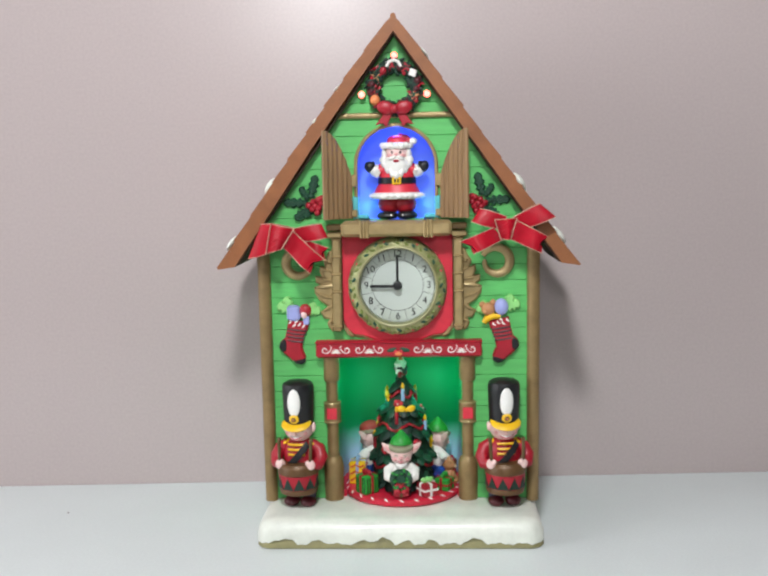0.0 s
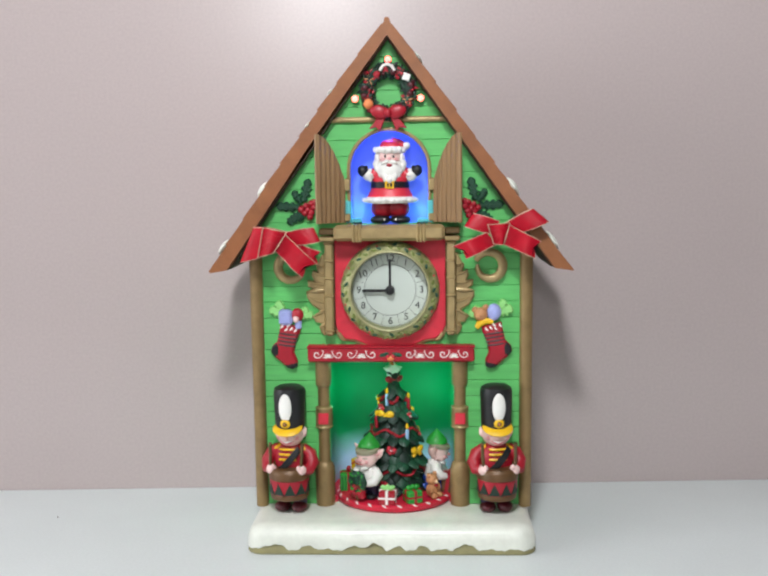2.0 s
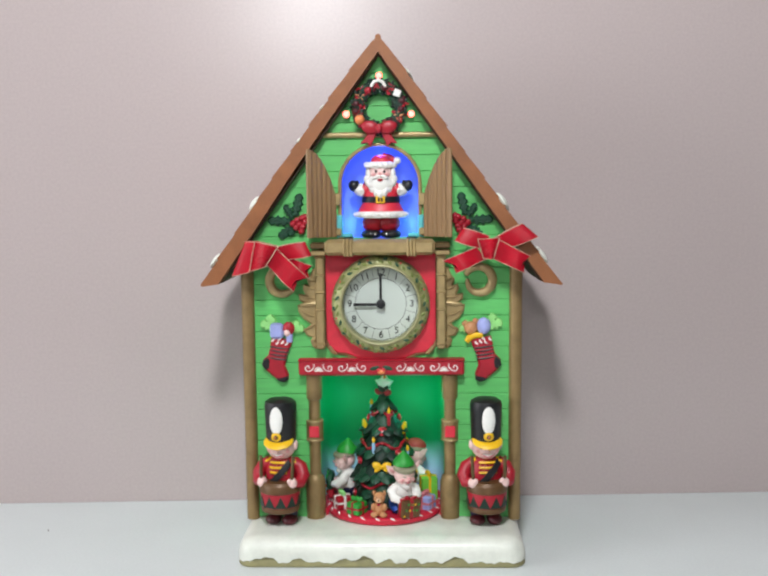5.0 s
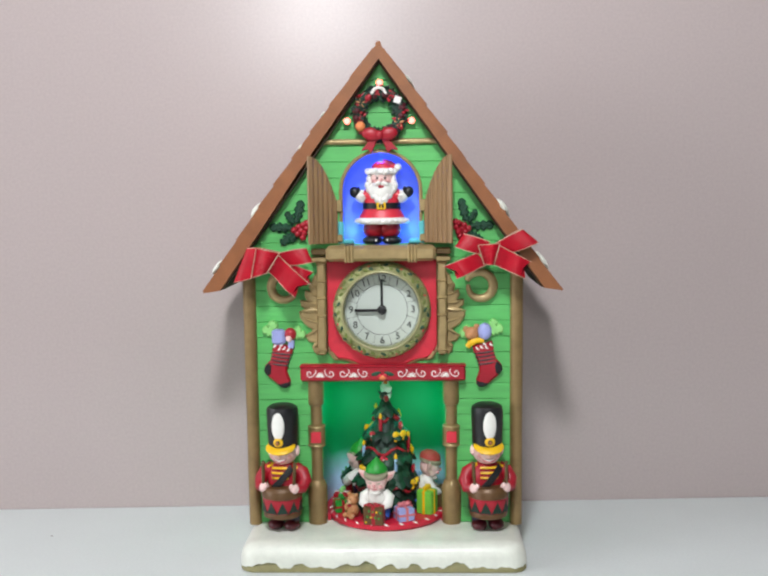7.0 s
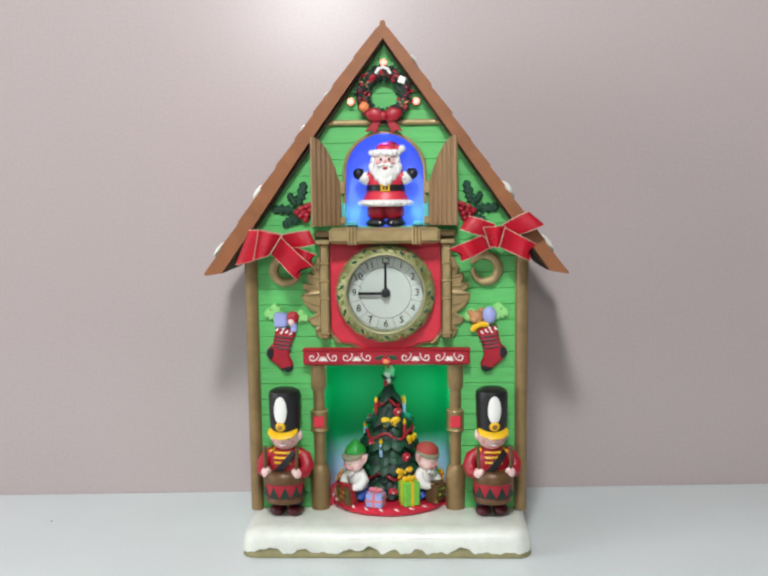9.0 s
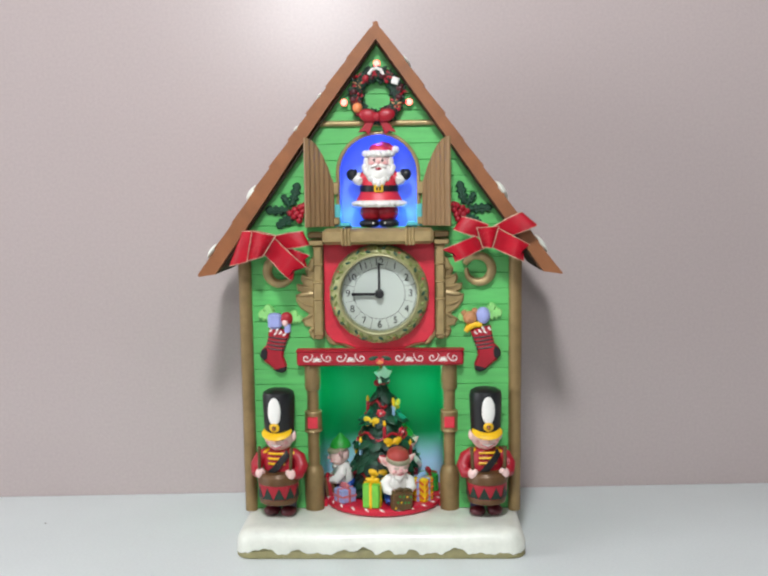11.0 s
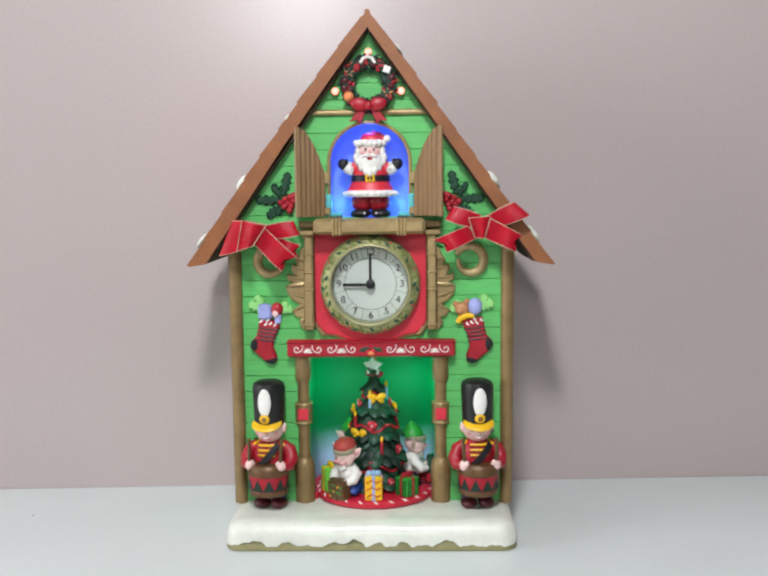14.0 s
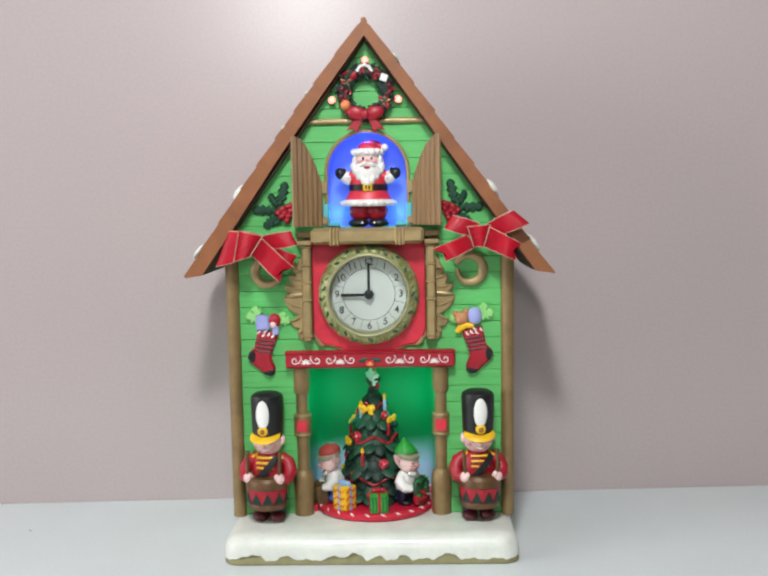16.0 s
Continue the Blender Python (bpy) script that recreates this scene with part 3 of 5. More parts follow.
def clock():
    cz = 200.2
    prof = [(31, -1.0), (39.0, -1.0), (39.6, 2.0), (38.8, 6.8), (37.0, 9.6), (35.0, 11.0), (33.2, 11.6), (32.0, 13.2), (31.0, 12.8), (30.4, 6.0), (30.0, 1.0)]
    n, vs, fs = 56, [], []
    for r, h in prof:
        for j in range(n):
            a = 2 * math.pi * j / n
            vs.append((r * math.cos(a), -4 - h, cz + r * math.sin(a)))
    m = len(prof)
    for i in range(m):
        for j in range(n):
            q, i2 = (j + 1) % n, (i + 1) % m
            fs.append((i * n + j, i * n + q, i2 * n + q, i2 * n + j))
    dial = part("dial", Kit().lathe([(0.5, 0), (30.6, 0), (30.6, 1.0), (0.5, 1.0)], (0, -4.0, cz), DIAL, 48, "y"), house, "white dial in a gold garland bezel")
    part("bezel", Kit()._add(vs, fs, BEZEL), dial, "weathered gold bezel")
    # painted ring stands in for the pale edge of the dial glass
    pts = [(31.4 * math.cos(2 * math.pi * j / 56), -16.6, cz + 31.4 * math.sin(2 * math.pi * j / 56)) for j in range(56)]
    part("inner_ring", Kit().tube(pts, 1.0, GLASS_EDGE, 8, True), dial, "pale olive ring in place of the dial glass edge")
    for i in range(24):
        a = 2 * math.pi * (i + 0.5) / 24
        part("scallop", Kit().ball((38.0 * math.cos(a), -8.5, cz + 38.0 * math.sin(a)), (3.0, 2.4, 1.7), BEZEL, (0, 90 - math.degrees(a), 0), n=10, rings=6), dial)
    for i in range(64):
        a = 2 * math.pi * i / 64 + random.uniform(-0.04, 0.04)
        r = 35.9 + (0.9 if i % 2 else -1.2)
        c = (r * math.cos(a), -14.0 + (r - 36.2) * 0.7, cz + r * math.sin(a))
        k = Kit()
        if i % 8 == 3:
            k.ball(c, (0.9, 0.9, 0.9), RED, n=8, rings=6)
            part("bezel_berry", k, dial)
        else:
            k.ball(c, (2.5, 0.8, 1.2), GARL if i % 3 else LEAFG, (0, -math.degrees(a) + (55 if i % 2 else 125), 0), n=8, rings=5)
            part("bezel_leaf", k, dial)
    for r, w in ((20.6, 0.16), (29.4, 0.14)):
        pts = [(r * math.cos(2 * math.pi * j / 64), -5.1, cz + r * math.sin(2 * math.pi * j / 64)) for j in range(64)]
        part("chapter_ring", Kit().tube(pts, w, INK, 4, True), dial)
    for i in range(12):
        a = radians(90 - 30 * i - 15)
        p = lambda r: (r * math.cos(a), -5.1, cz + r * math.sin(a))
        part("division_line", Kit().tube([p(20.6), p(29.4)], 0.12, INK, 4), dial)
        a = radians(90 - 30 * (i + 1))
        ob = new("numeral", text_mesh(str(i + 1), 0.0080))
        ob.parent = dial
        ob.matrix_basis = pose(0.0251 * math.cos(a), -0.0052, 0.001 * cz + 0.0251 * math.sin(a), 90, (8 if i == 0 else -14 if i in (9, 10) else 0), 0)
    k = Kit().box((0, -9.6, cz + 11.5), (1.9, 0.8, 27), BLACK, 0.3)
    part("minute_hand", k, dial, "black minute hand pointing at twelve")
    part("hour_hand", Kit().box((-10.5, -8.6, cz - 0.3), (23, 0.8, 2.3), BLACK, 0.3), dial, "black hour hand pointing at nine")
    part("hub", Kit().lathe([(3.7, 0), (3.9, 3.5), (3.2, 6.2), (1.2, 6.8)], (0, -5.0, cz), BLACK, 20, "y"), dial)


clock()


def fireplace():
    # curved backdrop, ceiling and floor of the lower niche
    vs, fs, n = [], [], 20
    for i in range(n + 1):
        a = math.pi * i / n
        x, y = -52 * math.copysign(abs(math.cos(a)) ** 0.4, math.cos(a)), 6 + 63 * math.sin(a) ** 0.4
        for o in (0, 1):
            f = 1 + 0.03 * o
            vs += [(x * f, y + 2 * o, 21), (x * f, y + 2 * o, 149)]
    for i in range(n):
        b, c = i * 4, i * 4 + 4
        fs += [(b, b + 1, c + 1, c), (b + 2, c + 2, c + 3, b + 3), (b + 1, b + 3, c + 3, c + 1), (b, c, c + 2, b + 2)]
    fs += [(0, 2, 3, 1), (n * 4, n * 4 + 1, n * 4 + 3, n * 4 + 2)]
    bk = part("lower_niche", Kit()._add(vs, fs, NICHE), house, "green backdrop with icy blue drifts, lit from inside")
    vs, fs = [], []
    for i in range(n + 1):
        a = math.pi * i / n
        o = Vector((-51.6 * math.copysign(abs(math.cos(a)) ** 0.4, math.cos(a)), 4 + 64.6 * math.sin(a) ** 0.4))
        d = o - Vector((0.8, 23.5))
        q = Vector((0.8, 23.5)) + d.normalized() * min(49.2, d.length - 0.6)
        vs += [(o.x, o.y, 21.9), (o.x, o.y, 27.6), (q.x, q.y, 27.6), (q.x, q.y, 21.9)]
    for i in range(n):
        for j in range(4):
            fs.append((i * 4 + j, i * 4 + (j + 1) % 4, i * 4 + 4 + (j + 1) % 4, i * 4 + 4 + j))
    part("niche_floor", Kit()._add(vs, fs + [(0, 1, 2, 3), (n * 4 + 3, n * 4 + 2, n * 4 + 1, n * 4)], ROSE), bk, "red painted floor round the turntable")
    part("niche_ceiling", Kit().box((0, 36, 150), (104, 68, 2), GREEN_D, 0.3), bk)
    for s in (-1, 1):
        prof = [(6.5, 141.8), (6.6, 123.5), (6.0, 121.5), (4.9, 121), (4.8, 105), (6.6, 104), (7.0, 102), (7.0, 88.5), (6.6, 86.5), (4.8, 86), (4.8, 62), (5.1, 58.5), (6.6, 57), (7.9, 53), (8.2, 48), (7.8, 24), (7.8, 21.5)]
        # darker gold here puts the shade beside the niche into the column colour
        col = part("column", Kit().lathe(list(reversed(prof)), (s * 55.4, 1.0, 0), POSTG, 20), house, "turned gold column with a red inlay")
        part("inlay", Kit().box((s * 55.4, -5.7, 95.2), (8.4, 1.6, 9.4), RED, 0.5), col, "red inlay")
        part("collar", Kit().lathe([(7.0, 0), (7.4, 0.8), (7.0, 1.6)], (s * 55.4, 1.0, 102.5), GOLD, 20), col)
        part("collar", Kit().lathe([(7.0, 0), (7.4, 0.8), (7.0, 1.6)], (s * 55.4, 1.0, 87), GOLD, 20), col)
    lt = part("lintel", Kit().box((0, -2.5, 148.6), (133.5, 15, 12.6), RED_D, 1.4), house, "red lintel with white scrollwork")
    part("lintel_lip", Kit().box((0, -3.2, 154.6), (134.5, 15.4, 2.0), RED_D, 0.7), lt)

    for cx_ in (-50.5, -23.5, 23.5, 50.5):
        for sg in (-1, 1):
            k = Kit()
            # an S-shaped scroll: a spiral at the outer end, a small curl at the inner one
            pts = []
            for i in range(16):
                t = i / 15
                a, r = 5.4 * (1 - t), 0.8 + 1.9 * t
                pts.append((cx_ + sg * (8.6 + r * math.sin(a)), -10.15, 148.8 - r * math.cos(a)))
            pts += [(cx_ + sg * x, -10.15, z) for x, z in ((6.6, 146.5), (5.0, 147.8), (3.9, 149.6), (3.4, 151.4), (4.6, 152.2))]
            k.tube(pts, [0.26 + 0.03 * i for i in range(8)] + [0.44] * 9 + [0.42, 0.38, 0.34, 0.3], WHITE, 5, flat=0.5)
            part("scroll", k, lt, "white painted scroll")
        k = Kit()
        for a in (-78, -48, -24, 0, 24, 48, 78):
            a = radians(a)
            k.ball((cx_ + 2.4 * math.sin(a), -10.1, 145.8 + 2.4 * math.cos(a)), (0.5, 0.4, 1.9), WHITE, (0, math.degrees(a), 0), n=6, rings=5)
        part("fan_ornament", k, lt, "white painted fan")
    k = Kit()
    for sg in (-1, 1):
        k.ball((sg * 5.2, -10.2, 148.6), (4.2, 0.7, 1.7), LEAFG, (0, sg * 14, 0), n=8, rings=6)
    k.ball((0, -10.8, 145.6), (3.0, 1.2, 2.0), ORANGE)
    for x, z in ((-2.2, 147.2), (2.0, 147.4)):
        k.ball((x, -10.8, z), 1.4, RED)
    part("holly_ornament", k, lt)
    # curled gold brackets under the eaves
    for s in (-1, 1):
        pts, rs = [], []
        for i in range(26):
            a = radians(172 + i * 13.8)
            r = 9.4 + 0.09 * i
            pts.append((s * (79.2 + r * math.cos(a)), -2.8, 218.4 + r * math.sin(a)))
            rs.append(0.9 + 3.0 * math.sin(math.pi * min(1.0, 0.04 + i / 30)) ** 0.8)
        part("curl", Kit().tube(pts, rs, GOLD, 10), house, "gold curled bracket")


fireplace()


# ---- figures and ornaments ----
def soldier_mesh():
    """Toy drummer in a tall black hat; stands at the origin and faces -y."""
    k = Kit()
    for s in (-1, 1):
        k.ball((s * 7.0, -3, 4.2), (6.6, 8.2, 4.6), BOOT)
        k.lathe([(5.8, 3), (6.2, 10), (7.0, 22)], (s * 6.5, 1, 0), NAVY, 14)
    k.lathe([(12, 14), (13, 22), (13.6, 34), (14.0, 45), (11.5, 52.5), (6, 57)], (0, 1, 0), RED_D, 20, sy=0.85)
    for z in (45, 49.2, 53.2):
        k.tube([(x, 1 - 12.2 * math.sqrt(max(0.05, 1 - (x / 16.0) ** 2)) * (1.0 if z < 50 else 0.92), z) for x in (-7, -3.5, 0, 3.5, 7)], 1.0, YELLOW, 6)
    k.strip([(9.5, -9.0, 54), (5, -12.2, 48), (-2, -13.2, 40), (-8, -12.4, 34)], [(-1.4, 0, 2.4)] * 4, BLACK, 0.7)
    for s in (-1, 1):
        k.tube([(s * 9.5, 1, 52), (s * 16.0, 0, 48), (s * 18.9, -3, 42), (s * 17.4, -8, 37), (s * 13.0, -13, 37.5)], [4.6, 5.4, 5.4, 4.8, 3.8], RED_D, 12)
        k.ball((s * 12.6, -14.5, 38.0), (4.2, 4.0, 4.4), SKIN)
        k.ball((s * 11.0, -17.0, 40.0), (1.9, 1.9, 2.4), SKIN)
        k.tube([(s * 12.2, -16.4, 33), (s * 13.0, -15.4, 45), (s * 13.4, -13.8, 57)], [1.2, 1.3, 1.5], GOLD_D, 7)
        k.ball((s * 13.4, -13.7, 58), 1.8, GOLD_D, n=8, rings=6)
    for s in (-1, 1):
        k.ball((s * 11.5, 0.5, 52.5), (4.6, 5.0, 2.2), YELLOW, (0, s * 24, 0), n=10, rings=6)
    # drum
    k.lathe([(13.8, 12.8), (15.2, 13.6), (15.8, 16.8), (15.4, 17.6)], (0, -6, 0), DRUMB, 28)
    k.lathe([(15.0, 15.6), (15.8, 19.6), (16.2, 27), (15.8, 31)], (0, -6, 0), RED_D, 28)
    k.lathe([(16.0, 29.4), (17.0, 30), (17.0, 35.6), (16.4, 36.6), (15.0, 38.4), (9, 38.6)], (0, -6, 0), DRUMB, 28)
    for i in range(6):
        a0 = radians(-90 + (i - 2.5) * 34)
        pts = [(math.cos(a0 + d) * 16.5, -6 + math.sin(a0 + d) * 16.5, z) for d, z in ((-0.29, 18.2), (0.29, 18.2), (0, 28.0))]
        ins = [(p[0] * 0.9, -6 + (p[1] + 6) * 0.9, p[2]) for p in pts]
        k._add(pts + ins, [(0, 1, 2), (0, 3, 4, 1), (1, 4, 5, 2), (2, 5, 3, 0)], PINE)
    # head, visor and hat
    k.ball((0, -1, 65.5), (12.0, 11.6, 11.6), SKIN, n=18, rings=12)
    for s in (-1, 1):
        k.ball((s * 11.8, 0, 66.0), (2.2, 3.0, 4.4), SKIN, n=8, rings=6)
    k.tube([(-5.4, -10.6, 60.6), (-3, -11.6, 59.0), (0, -12.0, 58.4), (3, -11.6, 59.0), (5.4, -10.6, 60.6)], [0.3, 0.6, 0.8, 0.6, 0.3], PINK, 8)
    k.tube([(-4.4, -11.4, 60.8), (0, -12.5, 59.6), (4.4, -11.4, 60.8)], [0.4, 0.9, 0.4], WHITE, 6)
    for s in (-1, 1):
        k.ball((s * 4.6, -11.2, 65.6), (1.9, 0.9, 0.9), BLACK, (0, s * 12, 0), n=8, rings=5)
        k.ball((s * 7.0, -8.8, 62.8), (2.4, 1.5, 1.9), BLUSH, n=8, rings=6)
    k.ball((0, -12.4, 62.6), 1.7, SKIN, n=8, rings=6)
    k.lathe([(12.0, 69), (12.2, 76), (12.9, 94), (13.1, 99), (12.2, 102.4), (9.0, 104.4), (3.0, 105)], (0, -1, 0), BLACK, 26)
    k.ball((0, -8.4, 70.6), (12.4, 10.6, 2.4), YELLOW, (27, 0, 0), n=20, rings=8)
    k.ball((0, -14.6, 75.5), (4.2, 1.6, 3.8), YELLOW, n=12, rings=8)
    k.ball((0, -16.0, 75.3), (1.9, 0.9, 1.9), DRUMB, n=10, rings=6)
    k.ball((0, -16.7, 75.3), (0.8, 0.6, 0.8), ORANGE, n=8, rings=6)
    k.ball((0, -14.2, 88.5), (5.4, 1.9, 11.4), WHITE, n=14, rings=10)
    return k.mesh("toy_soldier")


def soldiers():
    me = soldier_mesh()
    for x, turn in ((-81.2, -9), (83.6, 6)):
        ob = tagged(new("toy_soldier", me), "red-coated toy drummer in a tall black hat on the snow", "figurine", "drummers beside the fireplace")
        ob.matrix_basis = pose(x * 0.001, -0.0138, 0.0221, 0, 0, turn) @ Matrix.Scale(0.985, 4)


soldiers()


def bearded_figure():
    """Bearded figure in a flared red coat with arms held out, one plain mesh."""
    k = Kit()
    for s in (-1, 1):
        k.ball((s * 8.6, -3.5, 3.4), (9.0, 8.6, 4.0), BLACK)
        k.ball((s * 5.2, -10.6, 3.8), (1.1, 0.8, 1.1), WHITE, n=8, rings=5)
        k.ball((s * 6.6, 0, 13.0), (10.2, 8.8, 8.4), RED_D, n=16, rings=10)
    k.lathe([(21.2, 20.4), (19.4, 24), (16.4, 29.5), (15.0, 34), (14.8, 42), (12.6, 49), (6, 54)], (0, 0, 0), RED, 28, sy=0.72)
    k.lathe([(19.6, 17.6), (21.6, 17.6), (23.0, 19.8), (22.2, 22.2), (19.4, 23.2)], (0, 0, 0), WHITE, 28, sy=0.74)
    for i in range(26):
        a = 2 * math.pi * i / 26
        k.ball((21.8 * math.cos(a), 16.2 * math.sin(a), 20.2 + 0.4 * math.sin(i * 2.1)), (2.5, 1.7, 1.9), WHITE, n=8, rings=5)
    k.lathe([(15.2, 30.4), (16.7, 30.8), (16.2, 35.6), (15.0, 36.0)], (0, 0, 0), BLACK, 28, sy=0.74)
    k.box((0, -12.2, 33.2), (7.8, 2.0, 6.6), YELLOW, 0.7)
    k.box((0, -13.1, 33.2), (4.4, 1.2, 3.4), BLACK, 0.4)
    k.box((0, -13.6, 33.0), (1.0, 0.8, 3.0), YELLOW, 0.2)
    for s in (-1, 1):
        k.tube([(s * 8, 0, 46), (s * 13.4, -1, 41.6), (s * 17.0, -1.5, 41.4)], [5.4, 5.6, 5.0], RED, 12)
        k.tube([(s * 14.6, -1.5, 40.0), (s * 18.2, -2, 41.4), (s * 20.4, -2, 43.2)], [4.9, 5.2, 4.6], WHITE, 12)
        for i in range(6):
            a = 2 * math.pi * i / 6
            k.ball((s * (17.6 + 1.4 * math.cos(a)), -2 + 4.4 * math.cos(a), 41.6 + 4.2 * math.sin(a)), 2.0, WHITE, n=8, rings=5)
        k.ball((s * 23.0, -2.2, 45.0), (4.6, 4.2, 5.2), BLACK, (0, s * 32, 0))
        k.ball((s * 20.2, -3.6, 47.4), (1.8, 1.9, 2.6), BLACK, n=8, rings=6)
    k.ball((0, -2, 56), (10.2, 9.4, 10.0), SKIN, n=18, rings=12)
    k.ball((0, -5.5, 46.4), (11.4, 8.2, 10.0), WHITE, n=18, rings=12)
    # beard in curls
    for row, (rx, z0, m) in enumerate(((11.8, 51.5, 9), (8.4, 46.0, 7), (4.6, 42.0, 5))):
        for i in range(m):
            a = radians(184 + i * 172 / (m - 1))
            k.ball((rx * math.cos(a), -7.5 - 2.2 * row + 2.0 * abs(math.cos(a)), z0 + (9.5 - 2.4 * row) * math.sin(a) * 0.9), (2.9, 3.2, 3.6), WHITE, n=10, rings=7)
    for s in (-1, 1):
        k.ball((s * 3.4, -12.4, 52.4), (4.0, 2.0, 1.7), WHITE, (0, s * 20, 0), n=10, rings=7)
        k.ball((s * 10.4, -3.5, 55), (2.8, 4.5, 6.0), WHITE, n=10, rings=7)
        k.ball((s * 5.6, -10.0, 54.6), (2.4, 1.4, 1.6), BLUSH, n=10, rings=6)
    k.ball((0, -12.4, 55.2), 1.6, BLUSH, n=8, rings=6)
    k.ball((0, -13.4, 49.8), (2.6, 1.2, 1.3), RED_D, n=8, rings=6)
    for s in (-1, 1):
        k.ball((s * 3.5, -10.9, 57.2), (1.0, 0.8, 1.3), BLACK, n=8, rings=6)
        k.ball((s * 3.9, -10.5, 60.0), (2.0, 0.9, 0.6), WHITE, (0, s * -14, 0), n=8, rings=5)
    k.lathe([(11.0, 60.0), (12.4, 61.0), (12.6, 64.0), (11.0, 65.6)], (0, -1.5, 0), WHITE, 22, sy=0.85)
    for i in range(16):
        a = 2 * math.pi * i / 16
        k.ball((12.0 * math.cos(a), -1.5 + 10.2 * math.sin(a), 62.8 + 0.5 * math.sin(i * 1.9)), (2.6, 2.2, 2.7), WHITE, n=8, rings=5)
    k.ball((1.5, -1, 65.2), (10.0, 8.4, 6.6), RED, (0, 10, 0), n=18, rings=10)
    k.tube([(2, -1, 70), (8, -2, 69), (12.5, -3, 66.5)], [3.8, 3.2, 2.2], RED, 10)
    k.ball((14.4, -3.6, 66.4), 3.3, WHITE)
    ob = tagged(new("bearded_figure", k.mesh("bearded_figure")), "white-bearded figurine in a red coat in the lit niche", "figurine")
    ob.matrix_basis = pose(0.0004, 0.0085, 0.2526) @ Matrix.Scale(0.935, 4)


bearded_figure()


def ribbon_bow(name, strips, knot, label):
    """Satin bow: loops fold over on themselves, tails end in a notch; the band wraps the middle."""
    t = thing(name, label, "bow", "bows on the eaves")
    for nm, pts, y0, y1, bulge, notch in strips:
        a0, a1, b0, b1 = [Vector((p[0], p[1])) for p in pts]
        line, wide = [], []
        n = 18 if nm == "loop" else 8
        for i in range(n + 1):
            v = i / n
            if nm == "loop":
                # out along the front, round the end and back behind
                u = math.sin(math.pi * v) ** 0.62
                y = 12 + y0 + (y1 - y0) * u - bulge * math.cos(math.pi * v) * (0.35 + 0.65 * math.sin(math.pi * min(v, 1 - v) * 1.0)) + 1.0
                pinch = 1.0 + 0.10 * math.sin(math.pi * u)
            else:
                u, pinch = v, 1.0
                y = 12 + y0 + (y1 - y0) * u - bulge * math.sin(math.pi * u) + 1.5 * math.sin(7 * u)
            p, q = a0.lerp(b0, u), a1.lerp(b1, u)
            m, h = (p + q) / 2, (q - p) / 2 * pinch
            line.append((m.x, y, m.y))
            wide.append((h.x, 1.8 * math.sin(5 * u + 0.6), h.y))
        k = Kit()
        k.strip(line, wide, SATIN, 0.4)
        if notch:
            vs = list(k.bm.verts)
            back = (Vector(line[-2]) - Vector(line[-1])) * 0.001 * 1.3
            for idx in (-5, -2):
                vs[idx].co += back
        ob = part(nm, k, t)
        for sg in (-1, 1):
            edge = [Vector(l) + Vector(w) * sg * 0.97 + Vector((0, -0.2, 0)) for l, w in zip(line, wide)]
            part("piping", Kit().tube(edge, 0.36, PIPING, 5), ob, "pale gold edge")
        if nm == "band":
            for e in (0, -1):
                edge = [Vector(line[e]) + Vector(wide[e]) * f + Vector((0, -0.9, 0)) for f in (-1, -0.33, 0.33, 1)]
                part("piping", Kit().tube(edge, 0.42, PIPING, 5), ob, "pale gold edge")
            # creases where the ribbon is drawn together
            for f in (-0.5, 0.1, 0.55):
                edge = [Vector(l) + Vector(w) * (f + 0.12 * math.sin(i)) + Vector((0, -0.3, 0)) for i, (l, w) in enumerate(zip(line, wide))]
                part("crease", Kit().tube(edge, [0.3 + 0.5 * math.sin(math.pi * i / 8) for i in range(9)], SATIN, 5), ob)
    part("knot", Kit().ball((knot[0], knot[1], knot[2]), (5.2, 3.2, 6.2), SATIN, (0, knot[3], 0)), t)
    return t


ribbon_bow("ribbon_bow", [
    ("loop", [(-79.7, 248.6), (-89.4, 232.4), (-106.4, 251.9), (-117.4, 224.3)], -37, -31.5, 5.0, False),
    ("loop", [(-81.2, 247.8), (-75.2, 237.3), (-58.7, 251.3), (-53.5, 240.3)], -36, -34, 4.0, False),
    ("tail", [(-75.2, 241.1), (-78.2, 235.1), (-53.5, 232.1), (-55.7, 222.4)], -33, -33, 1.0, True),
    ("tail", [(-79.7, 246.3), (-89.0, 233.3), (-56.0, 223.4), (-67.4, 212.6)], -38.5, -40, 1.5, True),
    ("band", [(-96.9, 252.5), (-101.9, 228.3), (-79.0, 248.3), (-89.3, 232.1)], -40, -41, 2.5, False),
], (-84.2, -24.5, 243.0, 25), "red satin bow with gold edges tied at the eave")
